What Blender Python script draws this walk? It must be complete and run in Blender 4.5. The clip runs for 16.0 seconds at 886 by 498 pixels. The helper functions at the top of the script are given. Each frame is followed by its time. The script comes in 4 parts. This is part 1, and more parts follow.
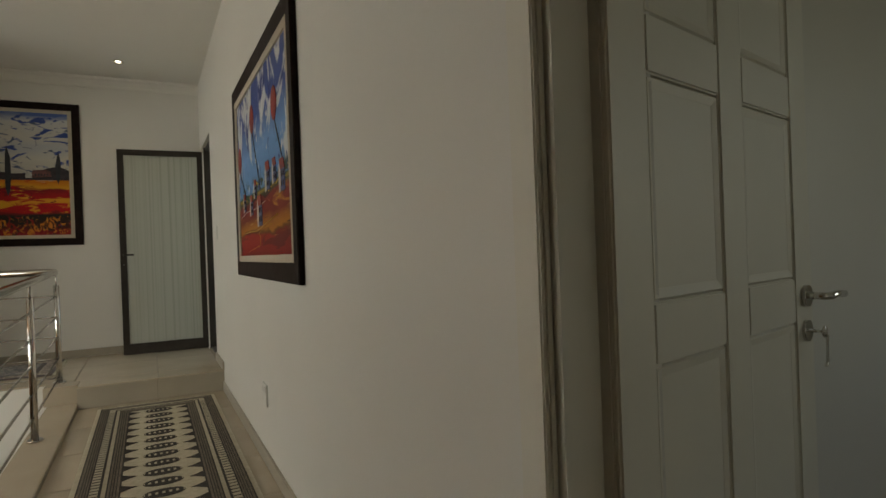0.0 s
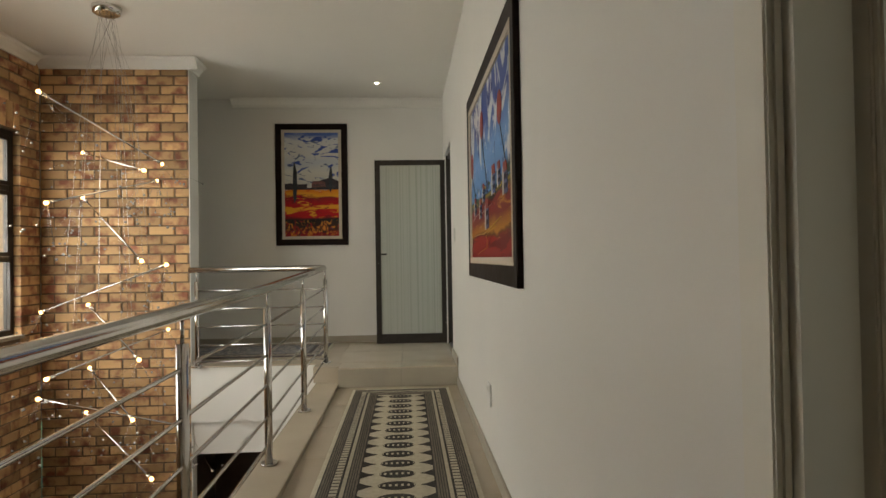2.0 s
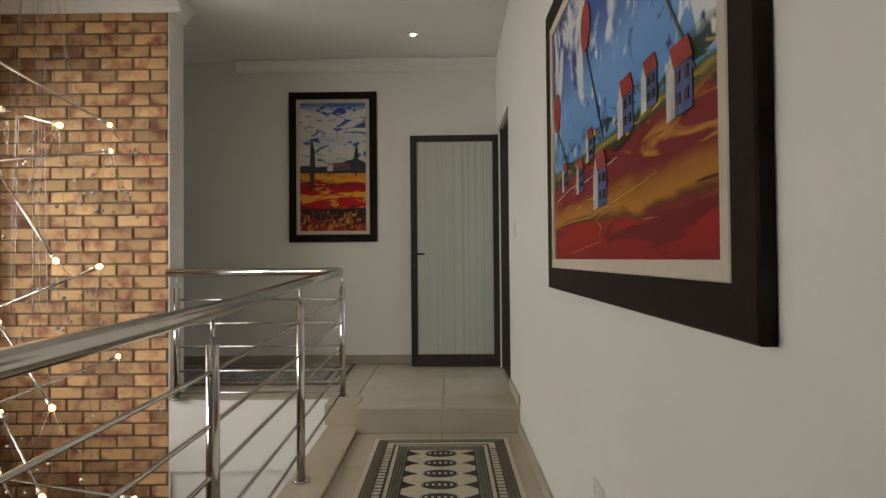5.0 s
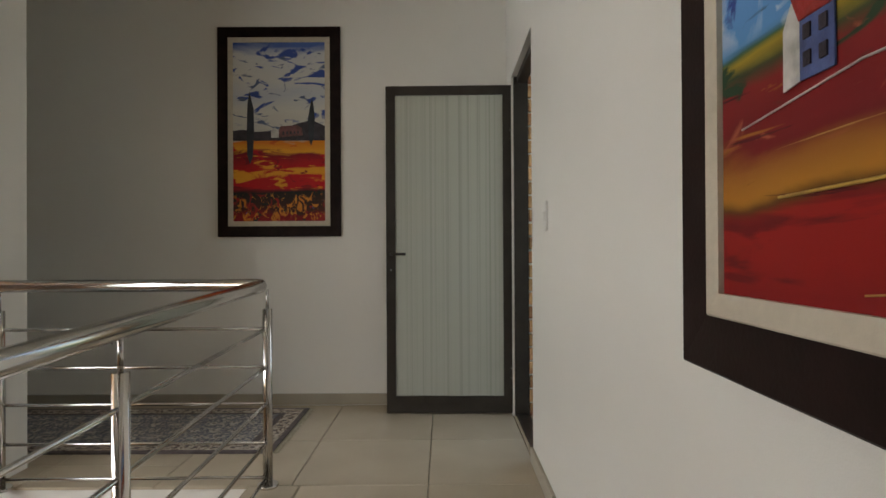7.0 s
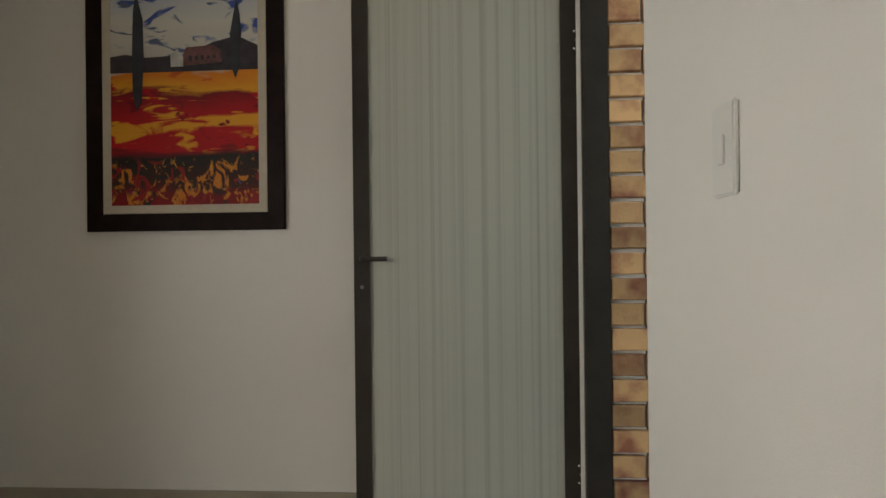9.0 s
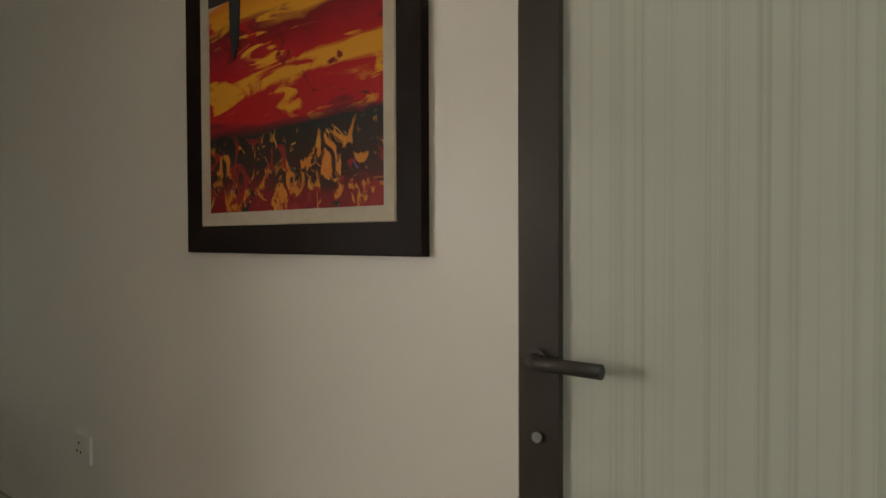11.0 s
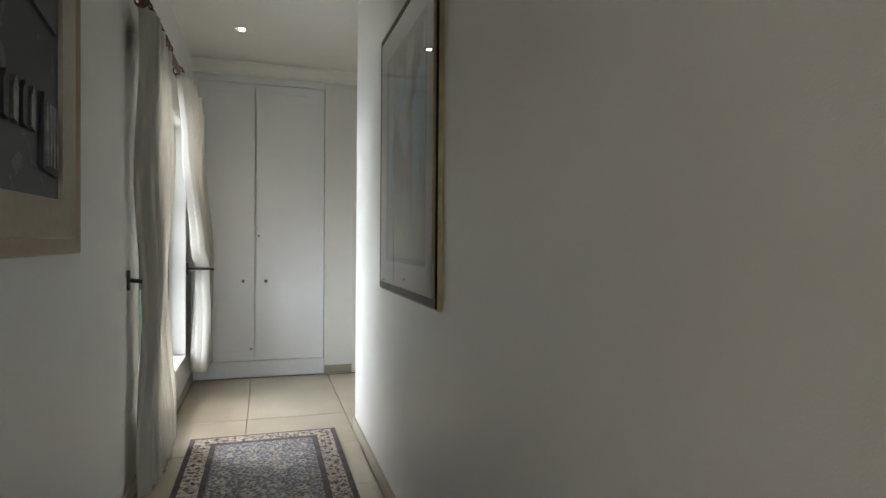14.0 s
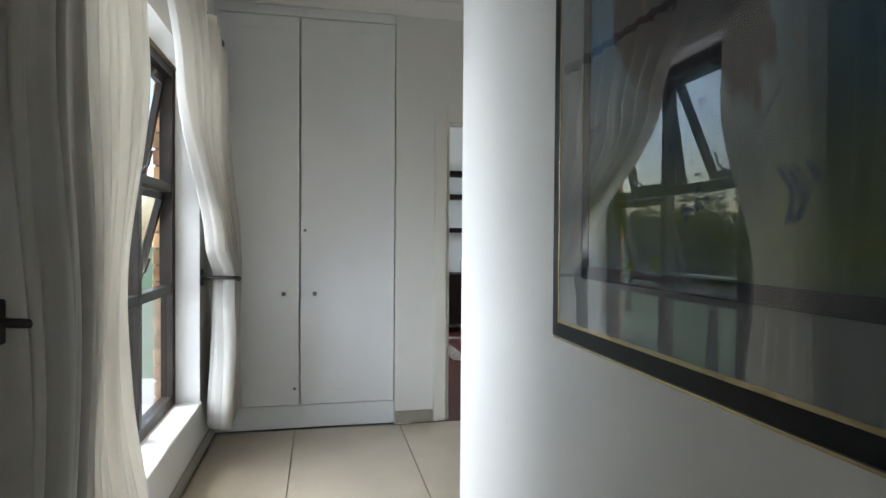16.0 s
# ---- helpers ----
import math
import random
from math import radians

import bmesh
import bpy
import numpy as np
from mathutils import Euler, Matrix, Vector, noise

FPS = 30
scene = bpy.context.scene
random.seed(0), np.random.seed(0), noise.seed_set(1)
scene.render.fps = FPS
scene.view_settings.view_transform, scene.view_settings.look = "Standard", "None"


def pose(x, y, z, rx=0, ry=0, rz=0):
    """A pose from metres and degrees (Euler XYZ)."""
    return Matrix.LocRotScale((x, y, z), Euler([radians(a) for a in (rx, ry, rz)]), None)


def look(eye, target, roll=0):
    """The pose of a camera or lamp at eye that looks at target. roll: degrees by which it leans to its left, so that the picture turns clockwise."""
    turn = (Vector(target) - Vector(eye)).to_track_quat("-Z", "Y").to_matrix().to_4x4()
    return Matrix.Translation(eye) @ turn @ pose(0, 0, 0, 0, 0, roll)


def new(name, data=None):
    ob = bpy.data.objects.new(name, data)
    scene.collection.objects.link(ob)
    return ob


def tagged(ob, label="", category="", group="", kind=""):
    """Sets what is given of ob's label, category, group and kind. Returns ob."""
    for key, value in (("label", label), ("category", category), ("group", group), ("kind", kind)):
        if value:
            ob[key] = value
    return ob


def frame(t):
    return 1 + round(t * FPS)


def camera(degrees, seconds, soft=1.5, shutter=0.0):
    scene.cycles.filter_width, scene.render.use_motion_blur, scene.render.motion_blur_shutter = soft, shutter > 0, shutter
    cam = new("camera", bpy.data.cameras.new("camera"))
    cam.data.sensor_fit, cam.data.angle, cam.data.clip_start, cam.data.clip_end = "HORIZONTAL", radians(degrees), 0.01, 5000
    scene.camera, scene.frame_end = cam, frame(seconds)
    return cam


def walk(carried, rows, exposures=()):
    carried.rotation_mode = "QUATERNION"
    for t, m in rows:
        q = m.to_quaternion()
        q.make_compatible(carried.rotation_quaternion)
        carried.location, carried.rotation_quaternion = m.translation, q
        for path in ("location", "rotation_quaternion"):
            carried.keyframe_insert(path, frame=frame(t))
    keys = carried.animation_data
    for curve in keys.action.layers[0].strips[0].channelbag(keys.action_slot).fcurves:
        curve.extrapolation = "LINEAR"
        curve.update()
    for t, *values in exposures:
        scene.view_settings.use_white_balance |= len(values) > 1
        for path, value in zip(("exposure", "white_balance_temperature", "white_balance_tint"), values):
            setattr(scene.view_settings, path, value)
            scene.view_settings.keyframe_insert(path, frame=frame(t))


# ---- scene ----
cam = camera(74.3, 16.0)
PATH = [
    (0, (-0.539, -6.891, 1.128), (0.361, -5.105, 1.125), -2.1),
    (0.5, (-0.525, -6.926, 1.14), (0.119, -5.033, 1.153), -1.7),
    (1, (-0.506, -6.91, 1.132), (-0.076, -4.957, 1.156), -1.3),
    (1.5, (-0.487, -6.885, 1.131), (-0.228, -4.902, 1.16), -1.0),
    (2, (-0.445, -6.837, 1.127), (-0.32, -4.841, 1.157), -0.9),
    (2.5, (-0.438, -6.717, 1.126), (-0.413, -4.717, 1.156), -0.7),
    (3, (-0.473, -6.51, 1.148), (-0.488, -4.51, 1.176), -0.6),
    (3.5, (-0.473, -6.291, 1.131), (-0.503, -4.291, 1.157), -0.5),
    (4, (-0.449, -6.022, 1.14), (-0.484, -4.023, 1.166), -0.5),
    (4.2, (-0.46, -5.915, 1.107), (-0.492, -3.916, 1.145), -0.5),
    (6.5, (-0.446, -4.357, 1.196), (-0.446, -2.357, 1.209), -0.4),
    (7, (-0.43, -3.923, 1.19), (-0.431, -1.923, 1.199), -0.3),
    (7.5, (-0.425, -3.536, 1.184), (-0.431, -1.536, 1.192), -0.1),
    (8, (-0.402, -3.163, 1.207), (-0.408, -1.163, 1.214), -0.2),
    (8.2, (-0.388, -2.995, 1.193), (-0.393, -0.995, 1.202), -0.3),
    (10.3, (-0.291, -1.45, 1.228), (-0.912, 0.452, 1.211), -0.8),
    (10.5, (-0.322, -1.36, 1.232), (-1.045, 0.504, 1.216), -0.7),
    (11, (-0.42, -0.913, 1.331), (-1.594, 0.706, 1.295), -0.2),
    (11.5, (-0.539, -0.81, 1.354), (-1.891, 0.662, 1.295), -0.6),
    (12, (-0.707, -0.689, 1.352), (-2.27, 0.559, 1.32), -0.1),
    (12.5, (-0.916, -0.657, 1.335), (-2.645, 0.349, 1.303), 0.1),
    (13, (-1.157, -0.643, 1.358), (-2.979, 0.183, 1.331), 0.3),
    (13.5, (-1.49, -0.592, 1.361), (-3.365, 0.104, 1.334), 0.5),
    (14, (-1.871, -0.547, 1.359), (-3.784, 0.035, 1.33), 0.5),
    (14.5, (-2.269, -0.537, 1.37), (-4.199, -0.013, 1.338), 0.5),
    (15, (-2.69, -0.515, 1.359), (-4.63, -0.03, 1.326), 0.5),
    (15.5, (-3.083, -0.506, 1.347), (-5.034, -0.069, 1.311), 0.4),
    (16, (-3.453, -0.51, 1.34), (-5.41, -0.098, 1.305), 0.4),
]
walk(cam, [(t, look(eye, target, roll)) for t, eye, target, roll in PATH], ((0.0, 0.28, 6950, 5), (1.6, 0.78, 6800, 6), (3.0, 0.64, 6700, 8), (8.2, 0.64, 6350, 10), (10.5, 0.75, 7000, 10), (12.5, 1.08, 6400, 10), (13.5, 1.02, 6150, 10), (14.5, 1.45, 5850, 10), (16.0, 1.15, 5700, 10)))

# ---- light ----
world = bpy.data.worlds.new("sky")
scene.world = world
world.use_nodes = True
wn = world.node_tree
sky = wn.nodes.new("ShaderNodeTexSky")
sky.sky_type = "NISHITA"
sky.sun_disc = False
sky.sun_elevation = radians(55)
sky.sun_rotation = radians(200)
sky.air_density = 1.5
sky.dust_density = 2.0
wn.links.new(sky.outputs[0], wn.nodes["Background"].inputs[0])
wn.nodes["Background"].inputs[1].default_value = 0.15


def lamp(name, kind, m, energy, color=(1, 1, 1), size=0.1, size_y=None, angle=None):
    d = bpy.data.lights.new(name, kind)
    d.energy, d.color = energy, color
    if kind == "AREA":
        d.shape, d.size, d.size_y = "RECTANGLE", size, size_y or size
    elif kind == "SUN":
        d.angle = angle
    else:
        d.shadow_soft_size = size
        if kind == "SPOT":
            d.spot_size, d.spot_blend = angle, 0.7
    ob = new(name, d)
    ob.matrix_world = m
    return ob


SUN = lamp("sun", "SUN", look((0, 0, 20), (4, 9, 0)), 1.5, (1, 0.96, 0.9), angle=radians(12))
DAY = (0.93, 0.97, 1.0)
lamp("window_daylight", "AREA", look((-6.2, -6.6, 2.3), (-1.5, -0.6, 1.5)), 74, (1.0, 0.97, 0.93), 3.4, 2.2)
lamp("window_daylight", "AREA", look((-4.6, -3.9, 2.0), (-0.5, -3.9, 1.3)), 72, (1.0, 0.97, 0.93), 4.6, 2.2)
lamp("window_daylight", "AREA", look((-5.9, -2.9, 1.3), (-5.9, 0.0, 1.5)), 53, (0.91, 0.97, 1.0), 2.8, 1.7)
lamp("window_daylight", "AREA", look((0.9, -0.68, 1.9), (-1, -0.68, 0.7)), 4.5, DAY, 0.9, 1.6)
# added fill lamps outside unseen openings, to brighten the bedroom and study
lamp("bedroom_fill_light", "AREA", look((3.75, -7.6, 1.6), (0.5, -7.4, 1.2)), 5.8, (1.0, 0.97, 0.9), 1.4, 1.4)
lamp("study_fill_light", "AREA", look((-9.5, 3.4, 1.7), (-9.3, 0, 0.9)), 22, DAY, 1.2, 1.2)

# ---- materials ----


def mat(name, color, rough=0.6, metal=0.0, var=0.12, scale=6.0, bump=0.0, bscale=120.0, per_piece=0.0, second=None, mix_at=(0.45, 0.6), spec=0.5):
    """A surface with broad and fine variation, an optional second colour in patches, and fine relief."""
    m = bpy.data.materials.new(name)
    m.use_nodes = True
    n, l = m.node_tree.nodes, m.node_tree.links
    b = n["Principled BSDF"]
    b.inputs["Metallic"].default_value = metal
    b.inputs["Specular IOR Level"].default_value = spec
    co = n.new("ShaderNodeTexCoord")
    a = n.new("ShaderNodeTexNoise")
    a.inputs["Scale"].default_value, a.inputs["Detail"].default_value = scale, 6
    l.new(co.outputs["Object"], a.inputs["Vector"])
    ramp = n.new("ShaderNodeValToRGB")
    lo = [max(0, c * (1 - var)) for c in color]
    hi = [min(1, c * (1 + var)) for c in color]
    ramp.color_ramp.elements[0].position, ramp.color_ramp.elements[1].position = 0.3, 0.7
    ramp.color_ramp.elements[0].color, ramp.color_ramp.elements[1].color = (*lo, 1), (*hi, 1)
    l.new(a.outputs["Fac"], ramp.inputs[0])
    out = ramp.outputs[0]
    fine = n.new("ShaderNodeTexNoise")
    fine.inputs["Scale"].default_value, fine.inputs["Detail"].default_value = bscale, 4
    l.new(co.outputs["Object"], fine.inputs["Vector"])
    if second:
        f = n.new("ShaderNodeMapRange")
        f.inputs[1].default_value, f.inputs[2].default_value = mix_at
        spot = n.new("ShaderNodeTexNoise")
        spot.inputs["Scale"].default_value, spot.inputs["Detail"].default_value = scale * 2.3, 8
        if per_piece:
            add = n.new("ShaderNodeVectorMath")
            oi0 = n.new("ShaderNodeObjectInfo")
            l.new(co.outputs["Object"], add.inputs[0])
            sc = n.new("ShaderNodeMath")
            sc.operation = "MULTIPLY"
            sc.inputs[1].default_value = 37
            l.new(oi0.outputs["Random"], sc.inputs[0])
            l.new(sc.outputs[0], add.inputs[1])
            l.new(add.outputs[0], spot.inputs["Vector"])
        else:
            l.new(co.outputs["Object"], spot.inputs["Vector"])
        l.new(spot.outputs["Fac"], f.inputs[0])
        mx = n.new("ShaderNodeMix")
        mx.data_type = "RGBA"
        l.new(f.outputs[0], mx.inputs[0])
        l.new(out, mx.inputs[6])
        mx.inputs[7].default_value = (*second, 1)
        out = mx.outputs[2]
    if per_piece:
        oi, ge = n.new("ShaderNodeObjectInfo"), n.new("ShaderNodeNewGeometry")
        sm = n.new("ShaderNodeMath")
        sm.operation = "ADD"
        l.new(oi.outputs["Random"], sm.inputs[0])
        l.new(ge.outputs["Random Per Island"], sm.inputs[1])
        fr = n.new("ShaderNodeMath")
        fr.operation = "FRACT"
        l.new(sm.outputs[0], fr.inputs[0])
        mr = n.new("ShaderNodeMapRange")
        mr.inputs[3].default_value, mr.inputs[4].default_value = 1 - per_piece, 1 + per_piece
        l.new(fr.outputs[0], mr.inputs[0])
        hs = n.new("ShaderNodeHueSaturation")
        l.new(mr.outputs[0], hs.inputs["Value"])
        l.new(out, hs.inputs["Color"])
        out = hs.outputs[0]
    l.new(out, b.inputs["Base Color"])
    rr = n.new("ShaderNodeMapRange")
    rr.inputs[3].default_value, rr.inputs[4].default_value = max(0.02, rough * 0.85), min(1, rough * 1.15)
    l.new(a.outputs["Fac"], rr.inputs[0])
    l.new(rr.outputs[0], b.inputs["Roughness"])
    if bump:
        bp = n.new("ShaderNodeBump")
        bp.inputs["Strength"].default_value, bp.inputs["Distance"].default_value = bump, 0.004
        l.new(fine.outputs["Fac"], bp.inputs["Height"])
        l.new(bp.outputs[0], b.inputs["Normal"])
    return m


def glow(name, color, strength):
    m = bpy.data.materials.new(name)
    m.use_nodes = True
    b = m.node_tree.nodes["Principled BSDF"]
    b.inputs["Base Color"].default_value = (*color, 1)
    b.inputs["Emission Color"].default_value = (*color, 1)
    b.inputs["Emission Strength"].default_value = strength
    return m


def glass(name, rough=0.0, color=(1, 1, 1)):
    m = bpy.data.materials.new(name)
    m.use_nodes = True
    b = m.node_tree.nodes["Principled BSDF"]
    b.inputs["Base Color"].default_value = (*color, 1)
    b.inputs["Transmission Weight"].default_value = 1
    b.inputs["Roughness"].default_value = rough
    b.inputs["IOR"].default_value = 1.45
    return m


PAINT = mat("wall_paint", (0.76, 0.74, 0.685), 0.38, var=0.025, scale=1.3, bump=0.12, bscale=260, spec=0.35)
CEIL = mat("ceiling_paint", (0.8, 0.78, 0.72), 0.8, var=0.02, scale=1.0, bump=0.05)
GLOSS = mat("white_enamel", (0.75, 0.72, 0.63), 0.5, var=0.03, scale=3, bump=0.03, bscale=40)
CUPB = mat("cupboard_white", (0.8, 0.8, 0.79), 0.32, var=0.02, scale=3, bump=0.03, bscale=40)
TILE = mat("beige_tile", (0.47, 0.4, 0.3), 0.22, var=0.05, scale=3, bump=0.02, bscale=60, per_piece=0.04)
GROUT = mat("grout", (0.31, 0.275, 0.215), 0.9)
SKIRT = mat("skirting_tile", (0.36, 0.32, 0.25), 0.3, var=0.06, scale=4)
BRICK = mat("face_brick", (0.52, 0.32, 0.15), 0.85, var=0.16, scale=3.6, bump=0.6, bscale=90, per_piece=0.33, second=(0.26, 0.1, 0.055), mix_at=(0.47, 0.66))
MORTAR = mat("mortar", (0.18, 0.125, 0.075), 0.95, var=0.2, scale=30, bump=0.5)
STEEL = mat("polished_steel", (0.62, 0.6, 0.57), 0.13, 1.0, var=0.05, scale=20)
CHROME = mat("chrome", (0.75, 0.74, 0.72), 0.08, 1.0, var=0.03)
ALU = mat("bronze_aluminium", (0.035, 0.028, 0.022), 0.4, 0.3, var=0.15, scale=12)
DARKWOOD = mat("dark_frame_wood", (0.014, 0.007, 0.006), 0.5, var=0.35, scale=14, bump=0.1, spec=0.12)
MOUNT = mat("linen_mount", (0.52, 0.46, 0.36), 0.8, var=0.06, scale=40, bump=0.2, bscale=400)
CREAM = mat("rug_cream", (0.5, 0.45, 0.33), 0.95, var=0.12, scale=40, bump=0.8, bscale=300)
RUGDARK = mat("rug_charcoal", (0.045, 0.038, 0.032), 0.95, var=0.3, scale=40, bump=0.8, bscale=300)
RUGMID = mat("rug_border_brown", (0.15, 0.125, 0.095), 0.95, var=0.4, scale=60, bump=0.8, bscale=300, second=(0.3, 0.26, 0.2), mix_at=(0.54, 0.6))
PLASTIC = mat("white_plastic", (0.72, 0.71, 0.66), 0.35, var=0.02)
GLASS = glass("clear_glass")

# ---- mesh helpers ----


def bm_box(x0, y0, z0, x1, y1, z1, bevel=0.0, bm=None):
    bm = bm or bmesh.new()
    r = bmesh.ops.create_cube(bm, size=1)["verts"]
    for v in r:
        v.co = Vector(((x0 + x1) / 2 + v.co.x * (x1 - x0), (y0 + y1) / 2 + v.co.y * (y1 - y0), (z0 + z1) / 2 + v.co.z * (z1 - z0)))
    if bevel:
        es = list({e for v in r for e in v.link_edges})
        bmesh.ops.bevel(bm, geom=es, offset=bevel, segments=2, affect="EDGES")
    return bm


def bm_tube(points, r, seg=12, bm=None, cap=True, taper=None):
    """A round bar along the points."""
    bm = bm or bmesh.new()
    pts = [Vector(p) for p in points]
    rings = []
    for i, p in enumerate(pts):
        d = (pts[min(i + 1, len(pts) - 1)] - pts[max(i - 1, 0)]).normalized()
        q = d.to_track_quat("Z", "Y")
        k = r if taper is None else taper[i]
        rings.append([bm.verts.new(p + q @ Vector((k * math.cos(2 * math.pi * j / seg), k * math.sin(2 * math.pi * j / seg), 0))) for j in range(seg)])
    for a, b in zip(rings, rings[1:]):
        for j in range(seg):
            f = bm.faces.new((a[j], a[(j + 1) % seg], b[(j + 1) % seg], b[j]))
            f.smooth = True
    if cap:
        bm.faces.new(rings[0][::-1])
        bm.faces.new(rings[-1])
    return bm


def bm_ball(c, r, bm=None, seg=10, sx=1, sy=1, sz=1):
    bm = bm or bmesh.new()
    vs = bmesh.ops.create_uvsphere(bm, u_segments=seg, v_segments=max(4, seg // 2 + 1), radius=r)["verts"]
    for v in vs:
        v.co = Vector(c) + Vector((v.co.x * sx, v.co.y * sy, v.co.z * sz))
    for f in bm.faces:
        f.smooth = True
    return bm


def bm_poly(points, depth, bm=None):
    """A flat shape given by its outline, thickened along depth (a vector)."""
    bm = bm or bmesh.new()
    a = [bm.verts.new(p) for p in points]
    b = [bm.verts.new(Vector(p) + Vector(depth)) for p in points]
    bm.faces.new(a[::-1])
    bm.faces.new(b)
    for i in range(len(a)):
        j = (i + 1) % len(a)
        bm.faces.new((a[i], a[j], b[j], b[i]))
    return bm


def part(name, bm, material, parent=None, label="", m=None):
    bmesh.ops.recalc_face_normals(bm, faces=bm.faces[:])
    me = bpy.data.meshes.new(name)
    bm.to_mesh(me)
    bm.free()
    me.materials.append(material)
    ob = new(name, me)
    if parent is not None:
        ob.parent = parent
    if m is not None:
        ob.matrix_basis = m
    if label:
        tagged(ob, label)
    return ob


def thing(name, label, category, m=None, group="", kind=""):
    ob = new(name)
    if m is not None:
        ob.matrix_world = m
    return tagged(ob, label, category, group, kind)


def structure(name, bm, material, label, category="wall"):
    return tagged(part(name, bm, material), label, category, kind="structure")


# ---- plan ----
L = 0.17            # landing above the passage floor
LOW = -2.75         # floor of the room below
CZ = 2.99           # ceiling
CZ2 = 2.84          # ceiling of the side passage
YE = -1.36          # edge of the landing and brick face
YS = -1.65          # front of the step
YI = -1.13          # room face of the curtain wall
XB = -3.73          # brick side wall
XP = -2.42          # end of the brick pier
XC = -7.13          # cupboard fronts
SX = -1.27          # edge of the passage slab

# walls
bm = bm_box(0, -6.18, -0.3, 0.22, -1.09, CZ)
bm_box(0, -7.05, 2.1, 0.22, -6.18, CZ, bm=bm)
bm_box(0, -9.5, -0.3, 0.22, -7.05, CZ, bm=bm)
bm_box(0, -1.09, 2.28, 0.22, -0.27, CZ, bm=bm)
bm_box(0, -0.27, -0.3, 0.22, 0.2, CZ, bm=bm)
structure("wall_east", bm, PAINT, "smooth off-white painted plaster wall of the gallery")
structure("wall_north", bm_box(-5.54, 0, -0.3, 0, 0.2, CZ), PAINT, "off-white painted end wall hung with pictures")
bm = bm_box(-5.0, YI - 0.1, L - 0.3, XP, YI, CZ)
bm_box(XP - 0.12, YE + 0.031, LOW, XP, YI - 0.1, CZ, bm=bm)
bm_box(XP - 0.001, YE - 0.003, LOW, XP + 0.006, YE + 0.031, CZ, bm=bm)
bm_box(-6.73, YI - 0.1, L - 0.3, -5.0, YI, 0.44, bm=bm)
bm_box(-6.73, YI - 0.1, 2.2, -5.0, YI, CZ, bm=bm)
bm_box(-7.9, YI - 0.1, L - 0.3, -6.73, YI, CZ, bm=bm)
structure("wall_south", bm, PAINT, "white painted plaster wall with a curtained window")
bm = bm_box(XC - 0.14, -0.045, L - 0.3, XC, 0.29, CZ)
bm_box(XC - 0.14, 0.29, 2.15, XC, 1.1, CZ, bm=bm)
bm_box(XC - 0.14, 1.1, L - 0.3, XC, 2.5, CZ, bm=bm)
bm_box(XC - 0.8, -0.045, L - 0.3, XC - 0.14, 0.06, CZ, bm=bm)
structure("wall_west", bm, PAINT, "white painted wall with an inner doorway")
structure("wall_lobby", bm_box(XC - 0.14, 2.5, L - 0.3, -5.34, 2.7, CZ), PAINT, "plain white wall closing the lobby")
structure("wall_lobby_side", bm_box(-5.54, 0.2, L - 0.3, -5.34, 2.5, CZ), PAINT, "plain white wall of the lobby")
structure("wall_back", bm_box(-4.0, -9.7, LOW, 3.5, -9.5, CZ), PAINT, "plain painted wall closing the gallery")
# ceilings
structure("ceiling", bm_box(-4.0, -9.7, CZ, 3.5, 0.2, CZ + 0.2), CEIL, "smooth white plaster ceiling", "ceiling")
structure("ceiling_passage", bm_box(-8.2, YE - 0.05, CZ2, -4.0, 2.7, CZ2 + 0.3), CEIL, "smooth white ceiling of the side passage", "ceiling")
# slabs
bm = bm_box(SX, -9.5, -0.3, 0.0, YS + 0.012, -0.012)
bm_box(SX, YS + 0.012, -0.3, -1.06, YE, -0.012, bm=bm)
structure("floor", bm, GROUT, "gallery floor slab with beige tiles", "floor")
bm = bm_box(XP, YE, -0.34, 0.0, 0.0, L - 0.012)
bm_box(-8.0, YI, -0.34, XP, 0.0, L - 0.012, bm=bm)
bm_box(-8.0, 0.0, -0.34, -5.54, 2.5, L - 0.012, bm=bm)
bm_box(0.0, -1.09, -0.34, 0.3, -0.27, L - 0.012, bm=bm)
bm_box(-1.06, YS + 0.012, -0.34, 0.0, YE, L - 0.012, bm=bm)
structure("floor_landing", bm, GROUT, "raised landing slab with large beige tiles", "floor")
structure("wall_bulkhead", bm_box(XP, YE + 0.02, -0.63, SX, YE + 0.2, -0.34), PAINT, "white bulkhead under the landing edge")
structure("wall_bulkhead_upper", bm_box(XP, YE - 0.004, -0.34, SX, YE, L - 0.014), PAINT, "white fascia of the landing edge")
LOWF = mat("lower_floor", (0.05, 0.028, 0.018), 0.3, var=0.25, scale=5)
structure("floor_lower", bm_box(-4.0, -9.5, LOW - 0.1, 0.3, 1.0, LOW), LOWF, "dark brown floor of the room below", "floor")
structure("wall_below", bm_box(SX, -9.5, LOW, SX + 0.15, YE, -0.3), PAINT, "white wall under the gallery")
bm = bm_box(XP - 0.1, -0.7, LOW, 0.1, -0.6, -0.34)
bm_box(XP - 0.1, YI - 0.1, LOW, XP, -0.7, -0.34, bm=bm)
bm_box(SX + 0.15, YE, LOW, SX + 0.25, -0.7, -0.34, bm=bm)
structure("wall_below_rear", bm, LOWF, "dark brown panelled recess under the landing")

# cornices


